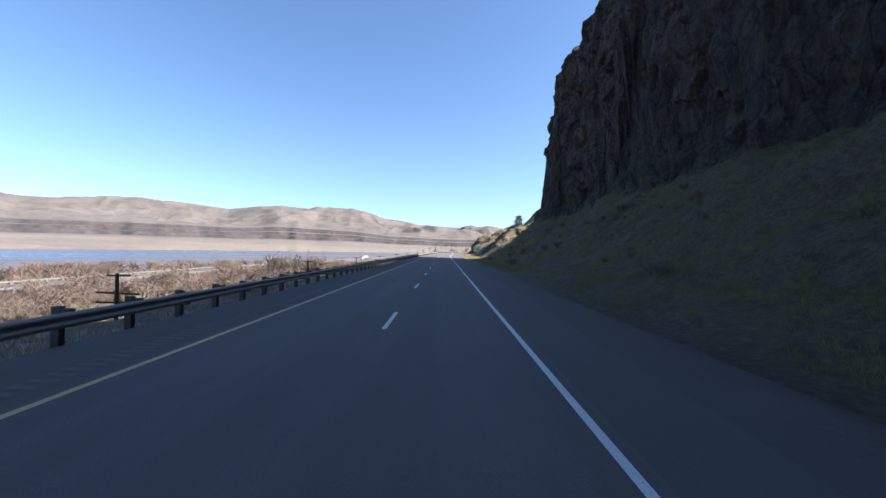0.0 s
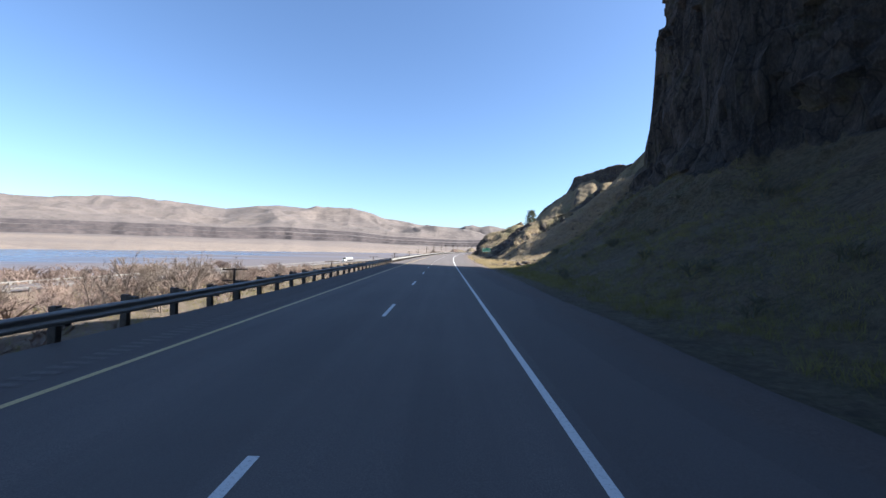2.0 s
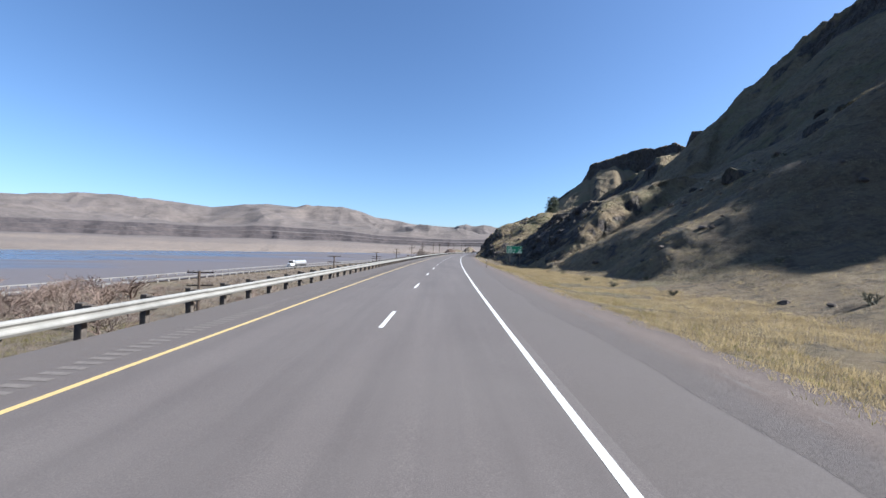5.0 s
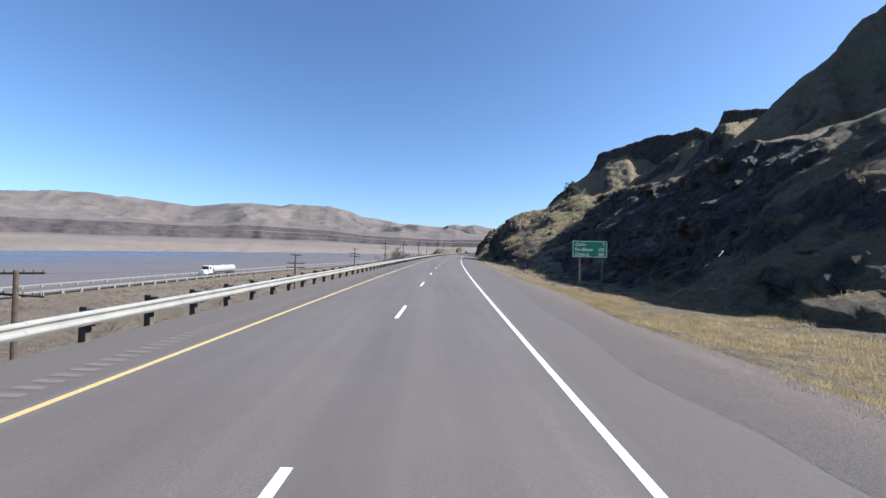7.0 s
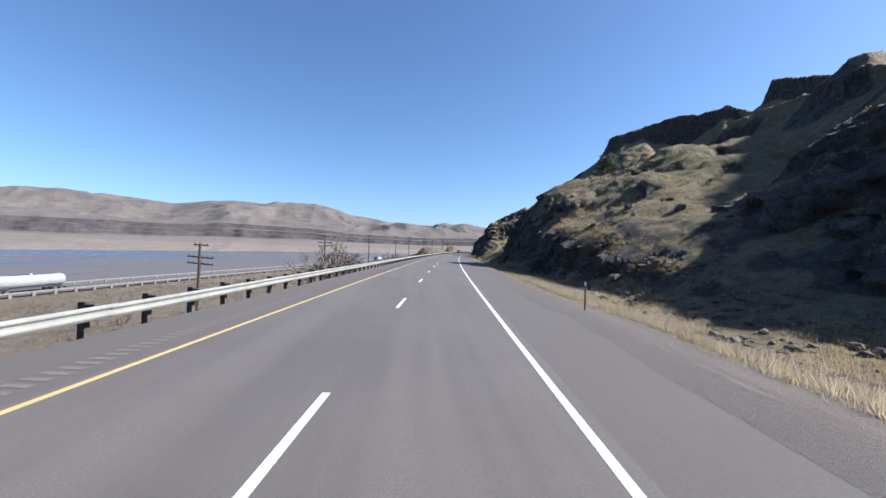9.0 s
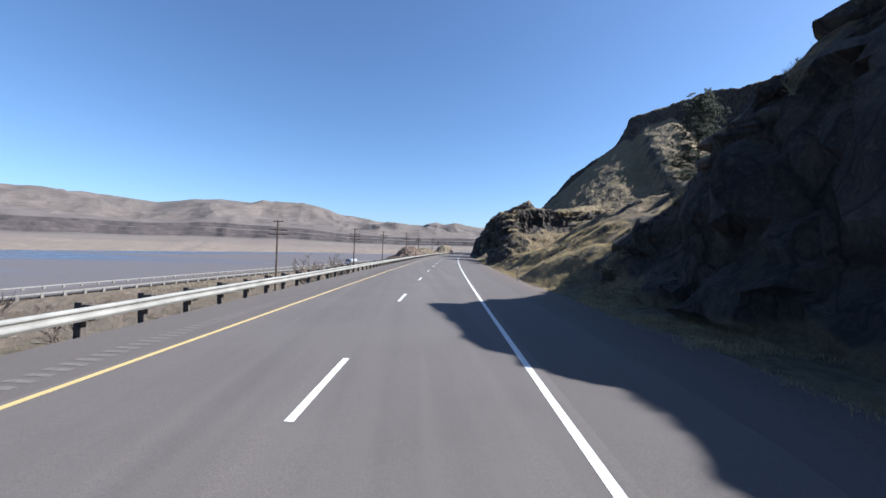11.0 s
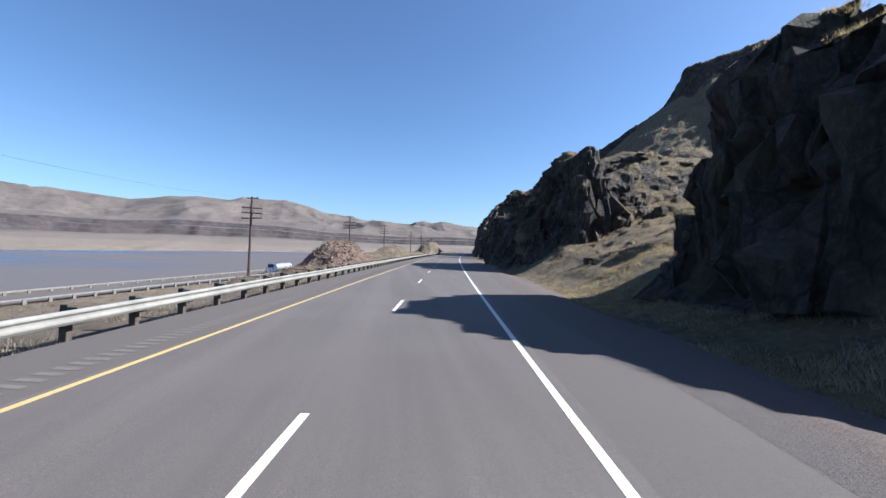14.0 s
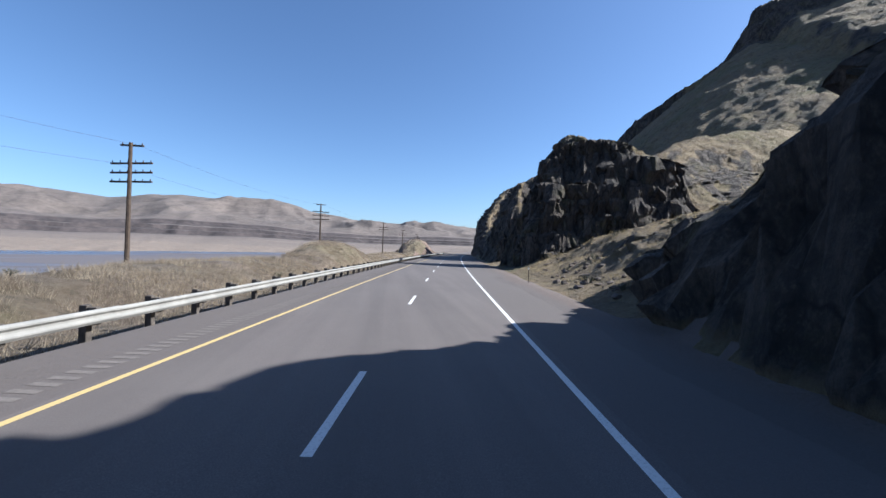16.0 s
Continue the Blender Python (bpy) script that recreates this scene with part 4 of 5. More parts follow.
def tank_lorry(s, cab_colour, label):
    o = -float(lower_road(s)) + 2.4
    cab_paint = plain_mottle("cab_paint", cab_colour, tuple(c * 1.15 for c in cab_colour), 1.0, 0.3, 0.0, 0.0)
    lorry = thing("tank_lorry", spot(s, o, float(lower_level(s)) + 0.004), label, "lorry", turn=turn_at(s))
    # it drives towards the start of the road: its front is at -y
    tank = part("tank", cylinder_bm(1.15, 1.15, -4.6, 7.0, 20, "Y", (0, 0, 2.25)), TANK, lorry, "bright cylindrical steel tank")
    for y in (-4.65, 7.05):
        bm = bmesh.new()
        bmesh.ops.create_uvsphere(bm, u_segments=16, v_segments=8, radius=1.14, matrix=Matrix.Translation((0, y, 2.25)) @ Matrix.Diagonal((1, 0.28, 1, 1)))
        part("tank_end", bm, TANK, tank)
    part("manhole", cylinder_bm(0.35, 0.35, 3.3, 3.62, 12, "Z", (0, 1.2, 0)), TANK, tank)
    part("walkway", box_bm(-0.3, 0.3, -2.5, 5.5, 3.4, 3.46), DARK_FRAME, tank)
    part("frame", box_bm(-0.45, 0.45, -8.6, 7.0, 0.85, 1.1), DARK_FRAME, lorry)
    part("hitch_plate", box_bm(-0.8, 0.8, -5.2, -3.2, 1.05, 1.3), DARK_FRAME, lorry)
    part("rear_bumper", box_bm(-1.1, 1.1, 7.2, 7.35, 0.5, 0.75), DARK_FRAME, lorry)
    cab = part("cab", box_bm(-1.15, 1.15, -7.6, -5.7, 0.95, 3.4, 0.15), cab_paint, lorry)
    part("windscreen", box_bm(-1.0, 1.0, -7.64, -7.58, 2.2, 3.1, 0.02), GLASS, cab)
    for x in (-1.16, 1.16):
        part("side_window", box_bm(x - 0.02, x + 0.02, -7.3, -6.4, 2.2, 3.0, 0.01), GLASS, cab)
        part("mirror", box_bm(x * 1.2 - 0.06, x * 1.2 + 0.06, -7.7, -7.55, 2.2, 2.9, 0.02), CHROME, cab)
        part("exhaust_stack", cylinder_bm(0.08, 0.08, 1.2, 4.0, 8, "Z", (x * 0.95, -5.45, 0)), CHROME, lorry)
        part("fender", box_bm(x * 1.0 - 0.2, x * 1.0 + 0.2, -9.5, -7.9, 0.85, 1.15, 0.08), cab_paint, lorry)
    part("bonnet", box_bm(-0.85, 0.85, -9.6, -7.55, 0.9, 2.15, 0.18), cab_paint, lorry)
    part("grille", box_bm(-0.6, 0.6, -9.66, -9.58, 0.95, 1.95, 0.02), CHROME, lorry)
    part("front_bumper", box_bm(-1.2, 1.2, -9.85, -9.62, 0.4, 0.8, 0.05), CHROME, lorry)
    for y in (-8.8, -5.0, -3.7, 5.0, 6.3):
        for x in (-0.98, 0.98):
            wheel = part("tyre", cylinder_bm(0.5, 0.5, -0.16, 0.16, 18, "X", (x, y, 0.5)), RUBBER, lorry)
            part("rim", cylinder_bm(0.27, 0.27, -0.17, 0.17, 12, "X", (x, y, 0.5)), CHROME, wheel)


tank_lorry(338, (0.55, 0.55, 0.55), "tank lorry with a bright steel tank and a pale cab")
tank_lorry(558, (0.05, 0.075, 0.16), "tank lorry with a silver tank and a blue cab")


# ---- rumble strip along the left shoulder ----
def rumble_strip():
    co, fa = [], []
    for k in range(2260):
        s = -10 + k * 0.305
        i = len(co)
        for ds, o in ((0, -6.58), (0.15, -6.58), (0.15, -6.12), (0, -6.12)):
            co.append(spot(s + ds, o, road_z(o) + 0.002))
        fa.append((i, i + 3, i + 2, i + 1))
    tagged(mesh_object("rumble_strip", co, fa, RUMBLE), "milled rumble grooves in the asphalt shoulder", "rumble strip", kind="stuff")


RUMBLE = plain_mottle("milled_asphalt", (0.12, 0.105, 0.097), (0.18, 0.158, 0.147), 12.0, 0.95)
rumble_strip()

# ---- plants and stones ----
DRY_GRASS = blade_material("dry_grass_blades", (0.25, 0.19, 0.1), (0.5, 0.4, 0.23), 0.9)
WEEDS = blade_material("grey_brown_weeds", (0.17, 0.13, 0.1), (0.32, 0.255, 0.185), 0.5)
PALE_WEEDS = blade_material("pale_dry_weeds", (0.3, 0.24, 0.17), (0.52, 0.44, 0.33), 0.7)
GREEN_GRASS = blade_material("green_grass_blades", (0.15, 0.14, 0.04), (0.3, 0.26, 0.1), 0.6)
TWIG = plain_mottle("bare_grey_brown_twigs", (0.12, 0.093, 0.076), (0.22, 0.172, 0.138), 0.15, 0.9, 0.0, 0.0)
RED_TWIG = plain_mottle("bare_reddish_twigs", (0.125, 0.086, 0.072), (0.225, 0.162, 0.13), 0.12, 0.9, 0.0, 0.0)
SAGE = plain_mottle("sage_leaves", (0.075, 0.075, 0.05), (0.15, 0.14, 0.09), 0.8, 0.9, 0.0, 0.0)
CRAG = hill_material("dark_basalt_crag", relief=0.8, all_rock=True)
STONE = plain_mottle("basalt_boulder", (0.045, 0.037, 0.032), (0.17, 0.13, 0.105), 2.2, 0.95, 0.0, 0.06)
PINE_BARK = plain_mottle("pine_bark", (0.045, 0.03, 0.022), (0.12, 0.08, 0.06), 5.0, 0.95, 0.0, 0.03)
PINE_NEEDLE = plain_mottle("pine_needles", (0.028, 0.042, 0.02), (0.08, 0.096, 0.045), 0.7, 0.8, 0.0, 0.0)


def grass_patch(name, height, spans, count, mat, label, tall=0.45, seed=1, keep=1.1):
    """Tufts of bent blades scattered over stretches (s0, s1, o0, o1) of the ground."""
    rng = np.random.RandomState(seed)
    area = np.array([(b - a) * (d - c) for a, b, c, d in spans], float)
    pick = rng.choice(len(spans), count, p=area / area.sum())
    sp = np.array(spans, float)[pick]
    s = sp[:, 0] + rng.rand(count) * (sp[:, 1] - sp[:, 0])
    o = sp[:, 2] + rng.rand(count) * (sp[:, 3] - sp[:, 2])
    z = height(s, o)
    gs, go = (height(s + 0.4, o) - z) / 0.4, (height(s, o + 0.4) - z) / 0.4
    clump = fbm(s / 3.0, o / 3.0, 3)
    ok = (np.hypot(gs, go) < keep) & (clump > -0.25 + 0.2 * rng.rand(count))
    s, o, z = s[ok], o[ok], z[ok]
    n, blades = len(s), 9
    x, y = plan(s, o)
    ang = rng.rand(n, blades) * 6.283
    size = tall * (0.45 + 0.75 * rng.rand(n, 1)) * (0.6 + 0.7 * rng.rand(n, blades))
    lean = 0.15 + 0.7 * rng.rand(n, blades)
    ca, sa = np.cos(ang), np.sin(ang)
    w = 0.006 + 0.007 * rng.rand(n, blades)
    reach = 0.2 * np.sqrt(rng.rand(n, blades))
    bx, by = x[:, None] + reach * ca, y[:, None] + reach * sa
    zz = z[:, None] - 0.03
    side = rng.rand(n, blades) * 6.283
    p0 = np.stack([bx - np.sin(side) * w, by + np.cos(side) * w, zz + 0 * bx], -1)
    p1 = np.stack([bx + np.sin(side) * w, by - np.cos(side) * w, zz + 0 * bx], -1)
    p2 = np.stack([bx + ca * lean * size, by + sa * lean * size, zz + size], -1)
    co = np.stack([p0, p1, p2], 2).reshape(-1, 3)
    tri = np.arange(n * blades * 3).reshape(-1, 3)
    me = bpy.data.meshes.new(name)
    me.vertices.add(len(co))
    me.vertices.foreach_set("co", co.ravel())
    me.loops.add(tri.size)
    me.loops.foreach_set("vertex_index", tri.ravel())
    me.polygons.add(len(tri))
    me.polygons.foreach_set("loop_start", np.arange(0, tri.size, 3))
    me.polygons.foreach_set("loop_total", np.full(len(tri), 3))
    me.materials.append(mat)
    me.update(calc_edges=True)
    tagged(new(name, me), label, "grass", kind="stuff")


grass_patch("verge_grass", ground_right, [(118, 240, 7.0, 18), (240, 440, 7.0, 17)], 84000, DRY_GRASS, "dry yellow grass along the gravel verge", 0.19, 1)
grass_patch("verge_weeds", ground_right, [(246, 306, 7.2, 12.5), (404, 424, 8, 13)], 6500, PALE_WEEDS, "tall pale weeds and dry grass along the verge", 0.42, 12)
grass_patch("slope_grass", ground_right, [(122, 240, 16, 55), (285, 350, 12, 36), (372, 480, 10, 50), (486, 530, 9, 34)], 46000, DRY_GRASS, "tussocks of dry grass over the hillside", 0.22, 2)
grass_patch("green_grass", ground_right, [(118, 250, 6.4, 11), (285, 345, 12, 34), (380, 470, 22, 50)], 12000, GREEN_GRASS, "patches of green winter grass among the dry grass", 0.2, 3)
grass_patch("talus_grass", ground_right, [(5, 118, 8, 24)], 18000, GREEN_GRASS, "grass and weeds on the shaded talus below the cliff", 0.35, 4)
grass_patch("bank_grass", left_height, [(-5, 460, -18, -8.8), (456, 600, -30, -9)], 34000, WEEDS, "dry grass and weeds on the bank behind the guardrail", 0.34, 5, 1.6)
grass_patch("edge_weeds", left_height, [(382, 484, -11.5, -8.15), (-4, 54, -10.5, -8.2)], 7000, PALE_WEEDS, "short pale weeds in the dirt behind the guardrail", 0.17, 14, 1.6)
grass_patch("mound_grass", left_height, [(483, 620, -30, -8.8)], 30000, PALE_WEEDS, "tall straw-coloured grass over the low mounds", 0.42, 8, 1.6)
grass_patch("flat_weeds", left_height, [(150, 480, -74, -14)], 32000, WEEDS, "dry brown weeds over the river flat", 0.75, 7, 1.6)
grass_patch("flat_grass", left_height, [(20, 200, -72, -18)], 22000, GREEN_GRASS, "green and yellow grass between the bushes of the river flat", 0.6, 6, 1.6)


# boulders: a few shapes, each stone an object of its own
def boulder_mesh(seed, mat=None, cuts=1):
    bm = bmesh.new()
    rnd = random.Random(seed)
    for _ in range(26):
        d = Vector((rnd.gauss(0, 1), rnd.gauss(0, 1), rnd.gauss(0, 1))).normalized()
        bm.verts.new(Vector((d.x, d.y * 0.85, d.z * 0.8)) * rnd.uniform(0.75, 1.1))
    hull = bmesh.ops.convex_hull(bm, input=bm.verts[:])
    bmesh.ops.delete(bm, geom=[g for g in hull["geom_interior"] if isinstance(g, bmesh.types.BMVert)], context="VERTS")
    if cuts:
        bmesh.ops.subdivide_edges(bm, edges=bm.edges[:], cuts=cuts)
    for v in bm.verts:
        v.co *= 1 + rnd.uniform(-0.07, 0.05)
    me = bpy.data.meshes.new("boulder")
    bm.to_mesh(me)
    bm.free()
    me.materials.append(mat or STONE)
    return me


BOULDERS = [boulder_mesh(k) for k in range(5)]
CRAGS = [boulder_mesh(10 + k, CRAG, 2) for k in range(5)]
CHIP = boulder_mesh(30, STONE, 0)


def boulders():
    rnd = random.Random(11)
    zones = [(126, 152, 12, 21, 60, 0.2, 0.8), (152, 215, 18, 46, 46, 0.2, 0.7), (244, 300, 10.5, 17, 70, 0.12, 0.5), (296, 345, 12, 30, 26, 0.3, 0.8),
             (386, 450, 12, 34, 26, 0.3, 0.9), (470, 512, 8, 12, 18, 0.2, 0.5)]
    for s0, s1, o0, o1, n, a, b in zones:
        for _ in range(n):
            s, o = rnd.uniform(s0, s1), rnd.uniform(o0, o1)
            r = a + (b - a) * rnd.random() ** 2
            ob = new("boulder", rnd.choice(BOULDERS))
            ob.matrix_basis = (Matrix.Translation(spot(s, o, float(ground_right(s, o)) + 0.22 * r)) @ Euler((rnd.uniform(-.5, .5), rnd.uniform(-.5, .5), rnd.uniform(0, 6.28))).to_matrix().to_4x4()
                               @ Matrix.Diagonal((r * rnd.uniform(0.8, 1.4), r, r * rnd.uniform(0.55, 0.9), 1)))
            tagged(ob, "dark angular basalt boulder fallen on the grass", "boulder", "boulders below the slope")


boulders()


def crags():
    """Blocks of basalt that stand out of the steep slopes."""
    rnd = random.Random(31)
    zones = [(246, 312, 15, 40, 40, 0.8, 2.0), (300, 345, 14, 30, 26, 0.6, 1.5), (386, 448, 11, 46, 60, 0.6, 1.8), (450, 490, 10, 40, 46, 0.7, 1.7), (516, 600, 10, 34, 40, 0.8, 2.0), (150, 236, 40, 110, 34, 1.0, 2.4)]
    for s0, s1, o0, o1, n, a, b in zones:
        got = 0
        while got < n:
            s, o = rnd.uniform(s0, s1), rnd.uniform(o0, o1)
            z = float(ground_right(s, o))
            gs, go = float(ground_right(s + 1, o)) - z, float(ground_right(s, o + 1)) - z
            if not 0.7 < math.hypot(gs, go) < 1.5 and rnd.random() > 0.03:
                continue
            got += 1
            r = a + (b - a) * rnd.random() ** 2
            ob = new("crag", rnd.choice(CRAGS))
            ob.matrix_basis = (Matrix.Translation(spot(s, o, z - 0.3 * r)) @ Euler((rnd.uniform(-.4, .4), rnd.uniform(-.4, .4), rnd.uniform(0, 6.28))).to_matrix().to_4x4()
                               @ Matrix.Diagonal((r * rnd.uniform(0.8, 1.5), r, r * rnd.uniform(0.8, 1.2), 1)))
            tagged(ob, "dark basalt crag standing out of the slope", "rock", "basalt crags on the slopes")


crags()


def rubble(name, height, heaps, mat, big, label):
    """Broken stones strewn over oval heaps (station, offset, half lengths, count), too many to count."""
    rng = np.random.RandomState(17)
    nv = len(CHIP.vertices)
    co = np.empty(nv * 3)
    CHIP.vertices.foreach_get("co", co)
    co = co.reshape(-1, 3)
    faces = [tuple(p.vertices) for p in CHIP.polygons]
    allco, allf = [], []
    for cs, mid, rs, ro, n in heaps:
        a, q = rng.uniform(0, 6.283, n), np.sqrt(rng.rand(n))
        ss, oo = cs + rs * q * np.cos(a), mid + ro * q * np.sin(a)
        zz = height(ss, oo)
        for s, o, z in zip(ss, oo, zz):
            if z < -4 or -9.2 < o < 7:
                continue
            r = 0.07 + big * rng.rand() ** 3
            t = rng.uniform(0, 6.283)
            p = co * (r * rng.uniform(0.8, 1.5), r, r * rng.uniform(0.6, 1.0))
            x, y = p[:, 0] * math.cos(t) - p[:, 1] * math.sin(t), p[:, 0] * math.sin(t) + p[:, 1] * math.cos(t)
            lift = nv * len(allco)
            allf.extend(tuple(v + lift for v in f) for f in faces)
            allco.append(np.stack([x, y, p[:, 2]], -1) + np.array(spot(s, o, z)))
    tagged(mesh_object(name, np.concatenate(allco), allf, mat), label, "rubble", kind="stuff")


RED_STONE = plain_mottle("reddish_lava_stone", (0.12, 0.076, 0.061), (0.31, 0.215, 0.172), 1.6, 0.95, 0.0, 0.05)
rubble("rubble", left_height, ((473.5, -17, 11, 7, 2600), (640, -17.5, 24, 9, 800)), RED_STONE, 0.21, "broken reddish lava stones heaped on the mound")
rubble("scree", ground_right, ((272, 14.5, 32, 4.0, 700), (140, 15, 16, 6, 350), (410, 16, 20, 8, 300), (500, 13, 22, 5, 250)), STONE, 0.3, "loose basalt scree at the foot of the slopes")


# bare bushes
def tube(bm, a, b, ra, rb, sides=3):
    d = (b - a).normalized()
    u = d.orthogonal().normalized()
    v = d.cross(u)
    rings = []
    for p, r in ((a, ra), (b, rb)):
        rings.append([bm.verts.new(p + (u * math.cos(6.2832 * i / sides) + v * math.sin(6.2832 * i / sides)) * r) for i in range(sides)])
    for i in range(sides):
        bm.faces.new((rings[0][i], rings[0][(i + 1) % sides], rings[1][(i + 1) % sides], rings[1][i]))


def bush_meshes(seed, stems, depth, thick=1.0):
    """Stems and twigs of a bare bush one metre high and about as wide."""
    rnd = random.Random(seed)
    wood, twigs = bmesh.new(), bmesh.new()

    def grow(p, d, length, r, level):
        q = p + d * length
        if level >= depth:
            u = d.orthogonal().normalized() * r * 1.3
            twigs.faces.new([twigs.verts.new(v) for v in (p - u, p + u, q)])
            return
        tube(wood if level < 2 else twigs, p, q, r, r * 0.6)
        for _ in range(rnd.choice((3, 3, 4)) if level else 4):
            nd = (d + Vector((rnd.gauss(0, 0.45), rnd.gauss(0, 0.45), rnd.gauss(0.1, 0.3)))).normalized()
            grow(p + d * length * rnd.uniform(0.45, 1.0), nd, length * rnd.uniform(0.5, 0.75), max(r * 0.55, 0.0016 * thick), level + 1)

    for _ in range(stems):
        d = Vector((rnd.gauss(0, 0.5), rnd.gauss(0, 0.5), 1.0)).normalized()
        grow(Vector((rnd.gauss(0, 0.08), rnd.gauss(0, 0.08), -0.05)), d, rnd.uniform(0.32, 0.48), 0.014 * thick, 0)
    return wood, twigs


def joined(bms, mat, name):
    me = bpy.data.meshes.new(name)
    whole = bmesh.new()
    for bm in bms:
        tmp = bpy.data.meshes.new("tmp")
        bm.to_mesh(tmp)
        bm.free()
        whole.from_mesh(tmp)
        bpy.data.meshes.remove(tmp)
    whole.to_mesh(me)
    whole.free()
    me.materials.append(mat)
    return me


BUSHES = [joined(bush_meshes(k, 4, 4), (TWIG, RED_TWIG, RED_TWIG)[k % 3], "bush") for k in range(6)]
SAGES = [joined(bush_meshes(20 + k, 6, 3, 3.0), SAGE, "shrub") for k in range(3)]
TREES = [[joined([bm], TWIG, nm) for nm, bm in zip(("trunk", "crown"), bush_meshes(40 + k, 3, 5, 1.3))] for k in range(2)]


def bush(name, mesh, where, size, wide, turn, label, category, group):
    ob = new(name, mesh)
    ob.matrix_basis = Matrix.Translation(where) @ Matrix.Rotation(turn, 4, "Z") @ Matrix.Diagonal((size * wide, size * wide, size, 1))
    return tagged(ob, label, category, group)


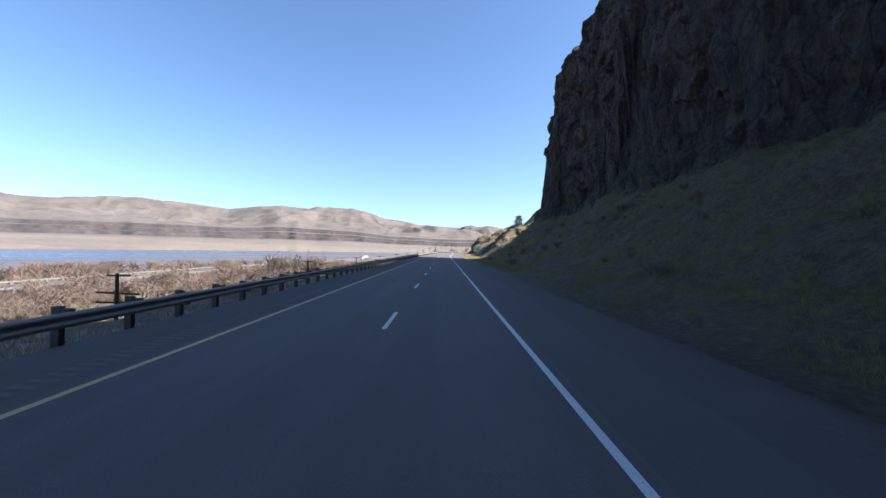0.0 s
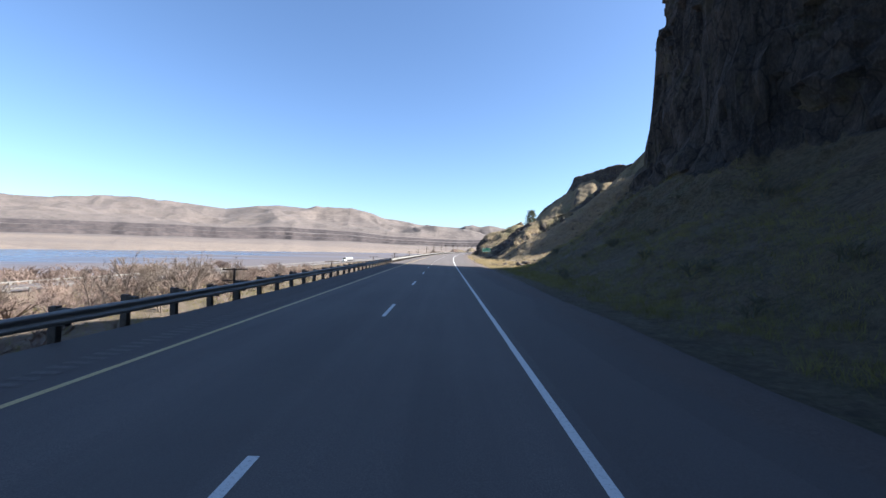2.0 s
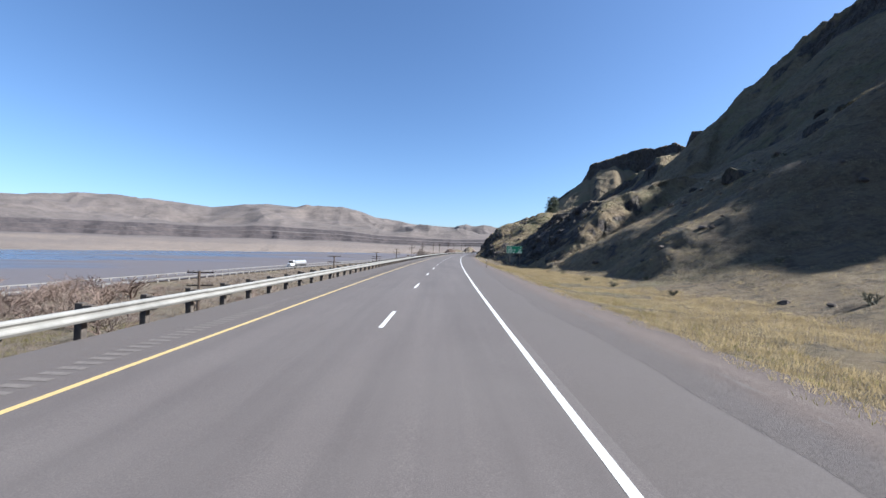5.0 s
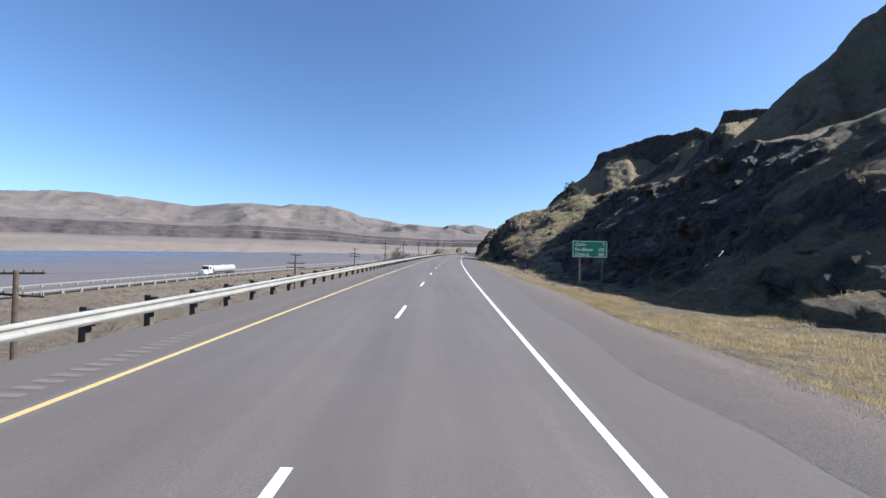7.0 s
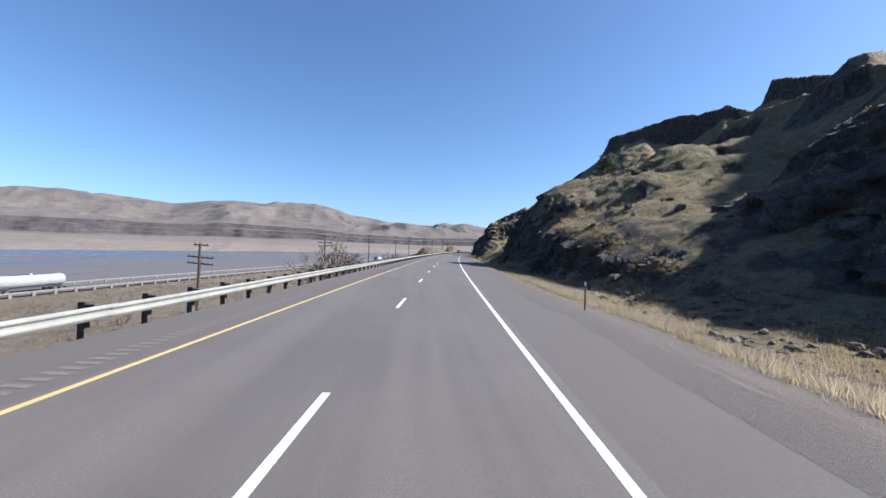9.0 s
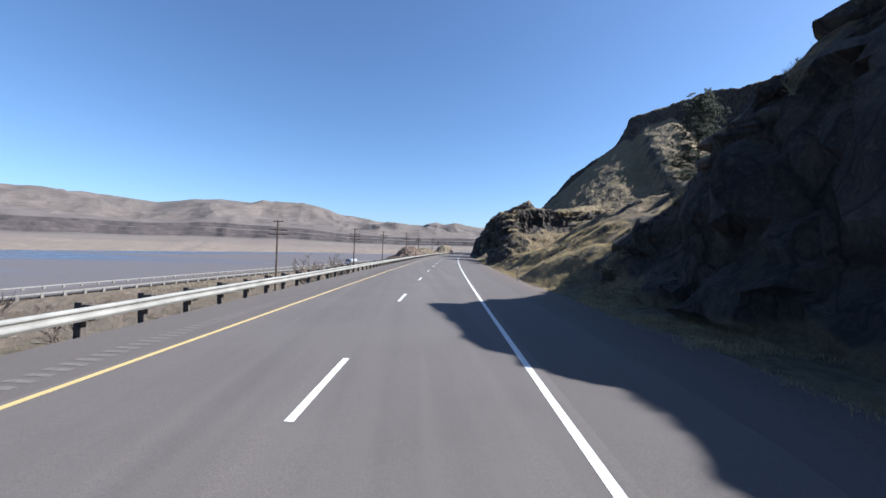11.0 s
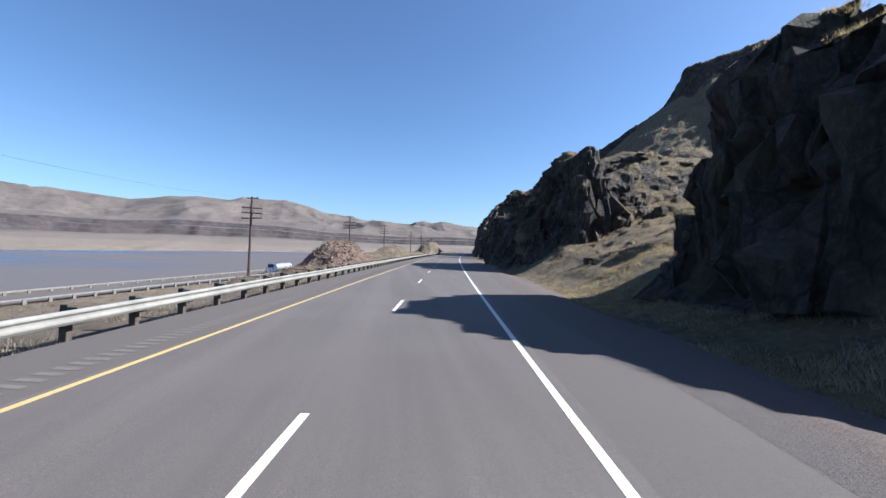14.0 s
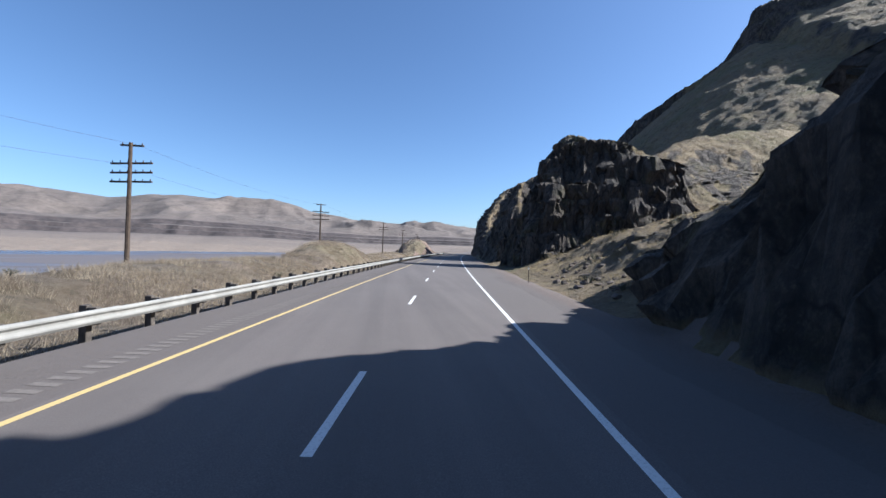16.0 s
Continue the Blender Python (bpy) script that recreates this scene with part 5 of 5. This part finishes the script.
def bushes():
    rnd = random.Random(21)
    zones = [(15, 140, -74, -36, 44, 3.2, 5.8), (60, 215, -72, -30, 44, 3.6, 6.2), (55, 215, -76, -58, 44, 4.0, 6.5), (180, 270, -72, -27, 34, 1.2, 3.0), (250, 470, -60, -12, 60, 1.0, 2.6), (150, 460, -24, -10.5, 84, 0.8, 1.9)]
    for s0, s1, o0, o1, k, a, b in zones:
        for _ in range(k):
            s, o = rnd.uniform(s0, s1), rnd.uniform(o0, o1)
            if abs(-o - float(lower_road(s))) < 7.2 or (s > 235 and -o > float(lower_road(s))):
                continue
            z = float(left_height(s, o))
            if z < -11:
                continue
            bush("bush", BUSHES[rnd.randrange(6)], spot(s, o, z - 0.1), rnd.uniform(a, b), rnd.uniform(0.9, 1.6), rnd.uniform(0, 6.28), "leafless reddish-brown bush on the river flat", "bush", "bare bushes on the flat")
    for k, (s, o, size) in enumerate(((316, -15.5, 10.5), (322, -17, 12.0), (329, -17.5, 12.5), (335, -18, 11.0), (343, -16, 7.5), (350, -15, 5.5), (306, -16, 6.0), (374, -15, 8.2), (380, -16.5, 8.8), (386, -15.5, 7.0),
                                       (118, -50, 9.5), (124, -44, 8.5), (129, -54, 11.0), (133, -47, 10.5), (139, -52, 11.0), (144, -45, 9.0), (148, -56, 9.5), (156, -50, 7.5), (110, -57, 8.0), (172, -46, 7.0), (96, -62, 8.0))):
        tree = thing("bare_tree", spot(s, o, float(left_height(s, o)) - 0.2), "leafless grey-brown tree below the guardrail", "tree", "bare trees below the guardrail", s)
        tree.scale = (size * 0.9, size * 0.9, size)
        for nm, me in zip(("trunk", "crown"), TREES[k % 2]):
            new(nm, me).parent = tree
    for s0, s1, o0, o1, k, a, b in [(5, 116, 10, 24, 50, 0.6, 1.5), (128, 235, 14, 60, 70, 0.4, 1.0), (244, 345, 10, 34, 56, 0.4, 0.9), (372, 470, 9.5, 42, 70, 0.4, 1.1), (488, 520, 9, 24, 24, 0.5, 1.0), (455, 560, -26, -12, 34, 0.4, 0.8)]:
        for _ in range(k):
            s, o = rnd.uniform(s0, s1), rnd.uniform(o0, o1)
            z = float(ground_right(s, o) if o > 0 else left_height(s, o))
            bush("shrub", SAGES[rnd.randrange(3)], spot(s, o, z - 0.05), rnd.uniform(a, b), rnd.uniform(0.9, 1.4), rnd.uniform(0, 6.28), "low grey-green sagebrush on the dry slope", "shrub", "sagebrush on the slopes")
    # the thicket farther off, too dense to count
    base = joined(bush_meshes(77, 6, 3, 1.2), RED_TWIG, "thicket_source")
    nv = len(base.vertices)
    co = np.empty(nv * 3)
    base.vertices.foreach_get("co", co)
    co = co.reshape(-1, 3)
    quads = [tuple(p.vertices) for p in base.polygons]
    bpy.data.meshes.remove(base)
    rng = np.random.RandomState(9)
    allco, allq = [], []
    for _ in range(640):
        s, o = rng.uniform(30, 228), rng.uniform(-165, -50)
        if abs(-o - float(lower_road(s))) < 8:
            continue
        z = float(left_height(s, o))
        if z < -10:
            continue
        size, wide, a = rng.uniform(3.5, 7.5), rng.uniform(1.0, 1.8), rng.uniform(0, 6.28)
        p = co * (size * wide, size * wide, size)
        q = np.stack([p[:, 0] * math.cos(a) - p[:, 1] * math.sin(a), p[:, 0] * math.sin(a) + p[:, 1] * math.cos(a), p[:, 2]], -1) + np.array(spot(s, o, z - 0.1))
        lift = nv * len(allco)
        allq.extend(tuple(v + lift for v in f) for f in quads)
        allco.append(q)
    tagged(mesh_object("thicket", np.concatenate(allco), allq, RED_TWIG), "dense leafless reddish thicket along the river", "bushes", kind="stuff")


bushes()


# pines
def pine(s, o, height, label, seed, spread=0.34, clear=0.55):
    rnd = random.Random(seed)
    g = float(ground_right(s, o)) - 0.3
    tree = thing("pine_tree", spot(s, o, g), label, "tree")
    bm = bmesh.new()
    pts = [Vector((0.15 * math.sin(k * 0.9), 0.12 * math.cos(k * 1.3), height * k / 8)) for k in range(9)]
    for k in range(8):
        tube(bm, pts[k], pts[k + 1], 0.32 * (1 - k / 8.6), 0.32 * (1 - (k + 1) / 8.6), 8)
    limbs, needles = bm, bmesh.new()
    for k in range(190):
        t = clear + (1 - clear) * (k / 190) ** 0.9
        reach = height * spread * (1.1 - t) ** 0.42 * rnd.uniform(0.55, 1.1)
        a = rnd.uniform(0, 6.283)
        p = Vector((0, 0, height * t))
        q = p + Vector((math.cos(a) * reach, math.sin(a) * reach, reach * rnd.uniform(-0.1, 0.35)))
        tube(limbs, p, q, 0.07 * (1.2 - t), 0.02, 4)
        for c in range(8):
            f = 0.35 + 0.65 * (c + rnd.random()) / 9
            centre = p.lerp(q, min(f, 1.0)) + Vector((rnd.gauss(0, 0.4), rnd.gauss(0, 0.4), rnd.gauss(0.1, 0.3)))
            for _ in range(48):
                d = Vector((rnd.gauss(0, 1), rnd.gauss(0, 1), rnd.gauss(0.15, 0.8))).normalized()
                r = rnd.uniform(0.28, 0.62)
                side = d.orthogonal().normalized() * 0.06
                base = centre + d * r * 0.2
                needles.faces.new([needles.verts.new(v) for v in (base - side, base + side, centre + d * r)])
    part("trunk", bm, PINE_BARK, tree)
    part("crown", needles, PINE_NEEDLE, tree, "dense dark green needles")


PINE_FOOT = float(ground_right(416.0, 54.5))
pine(416.0, 54.5, 37.8 - PINE_FOOT, "broad dark green pine on the grassy slope", 1, 0.33, max(0.12, (16.0 - PINE_FOOT) / (37.8 - PINE_FOOT)))
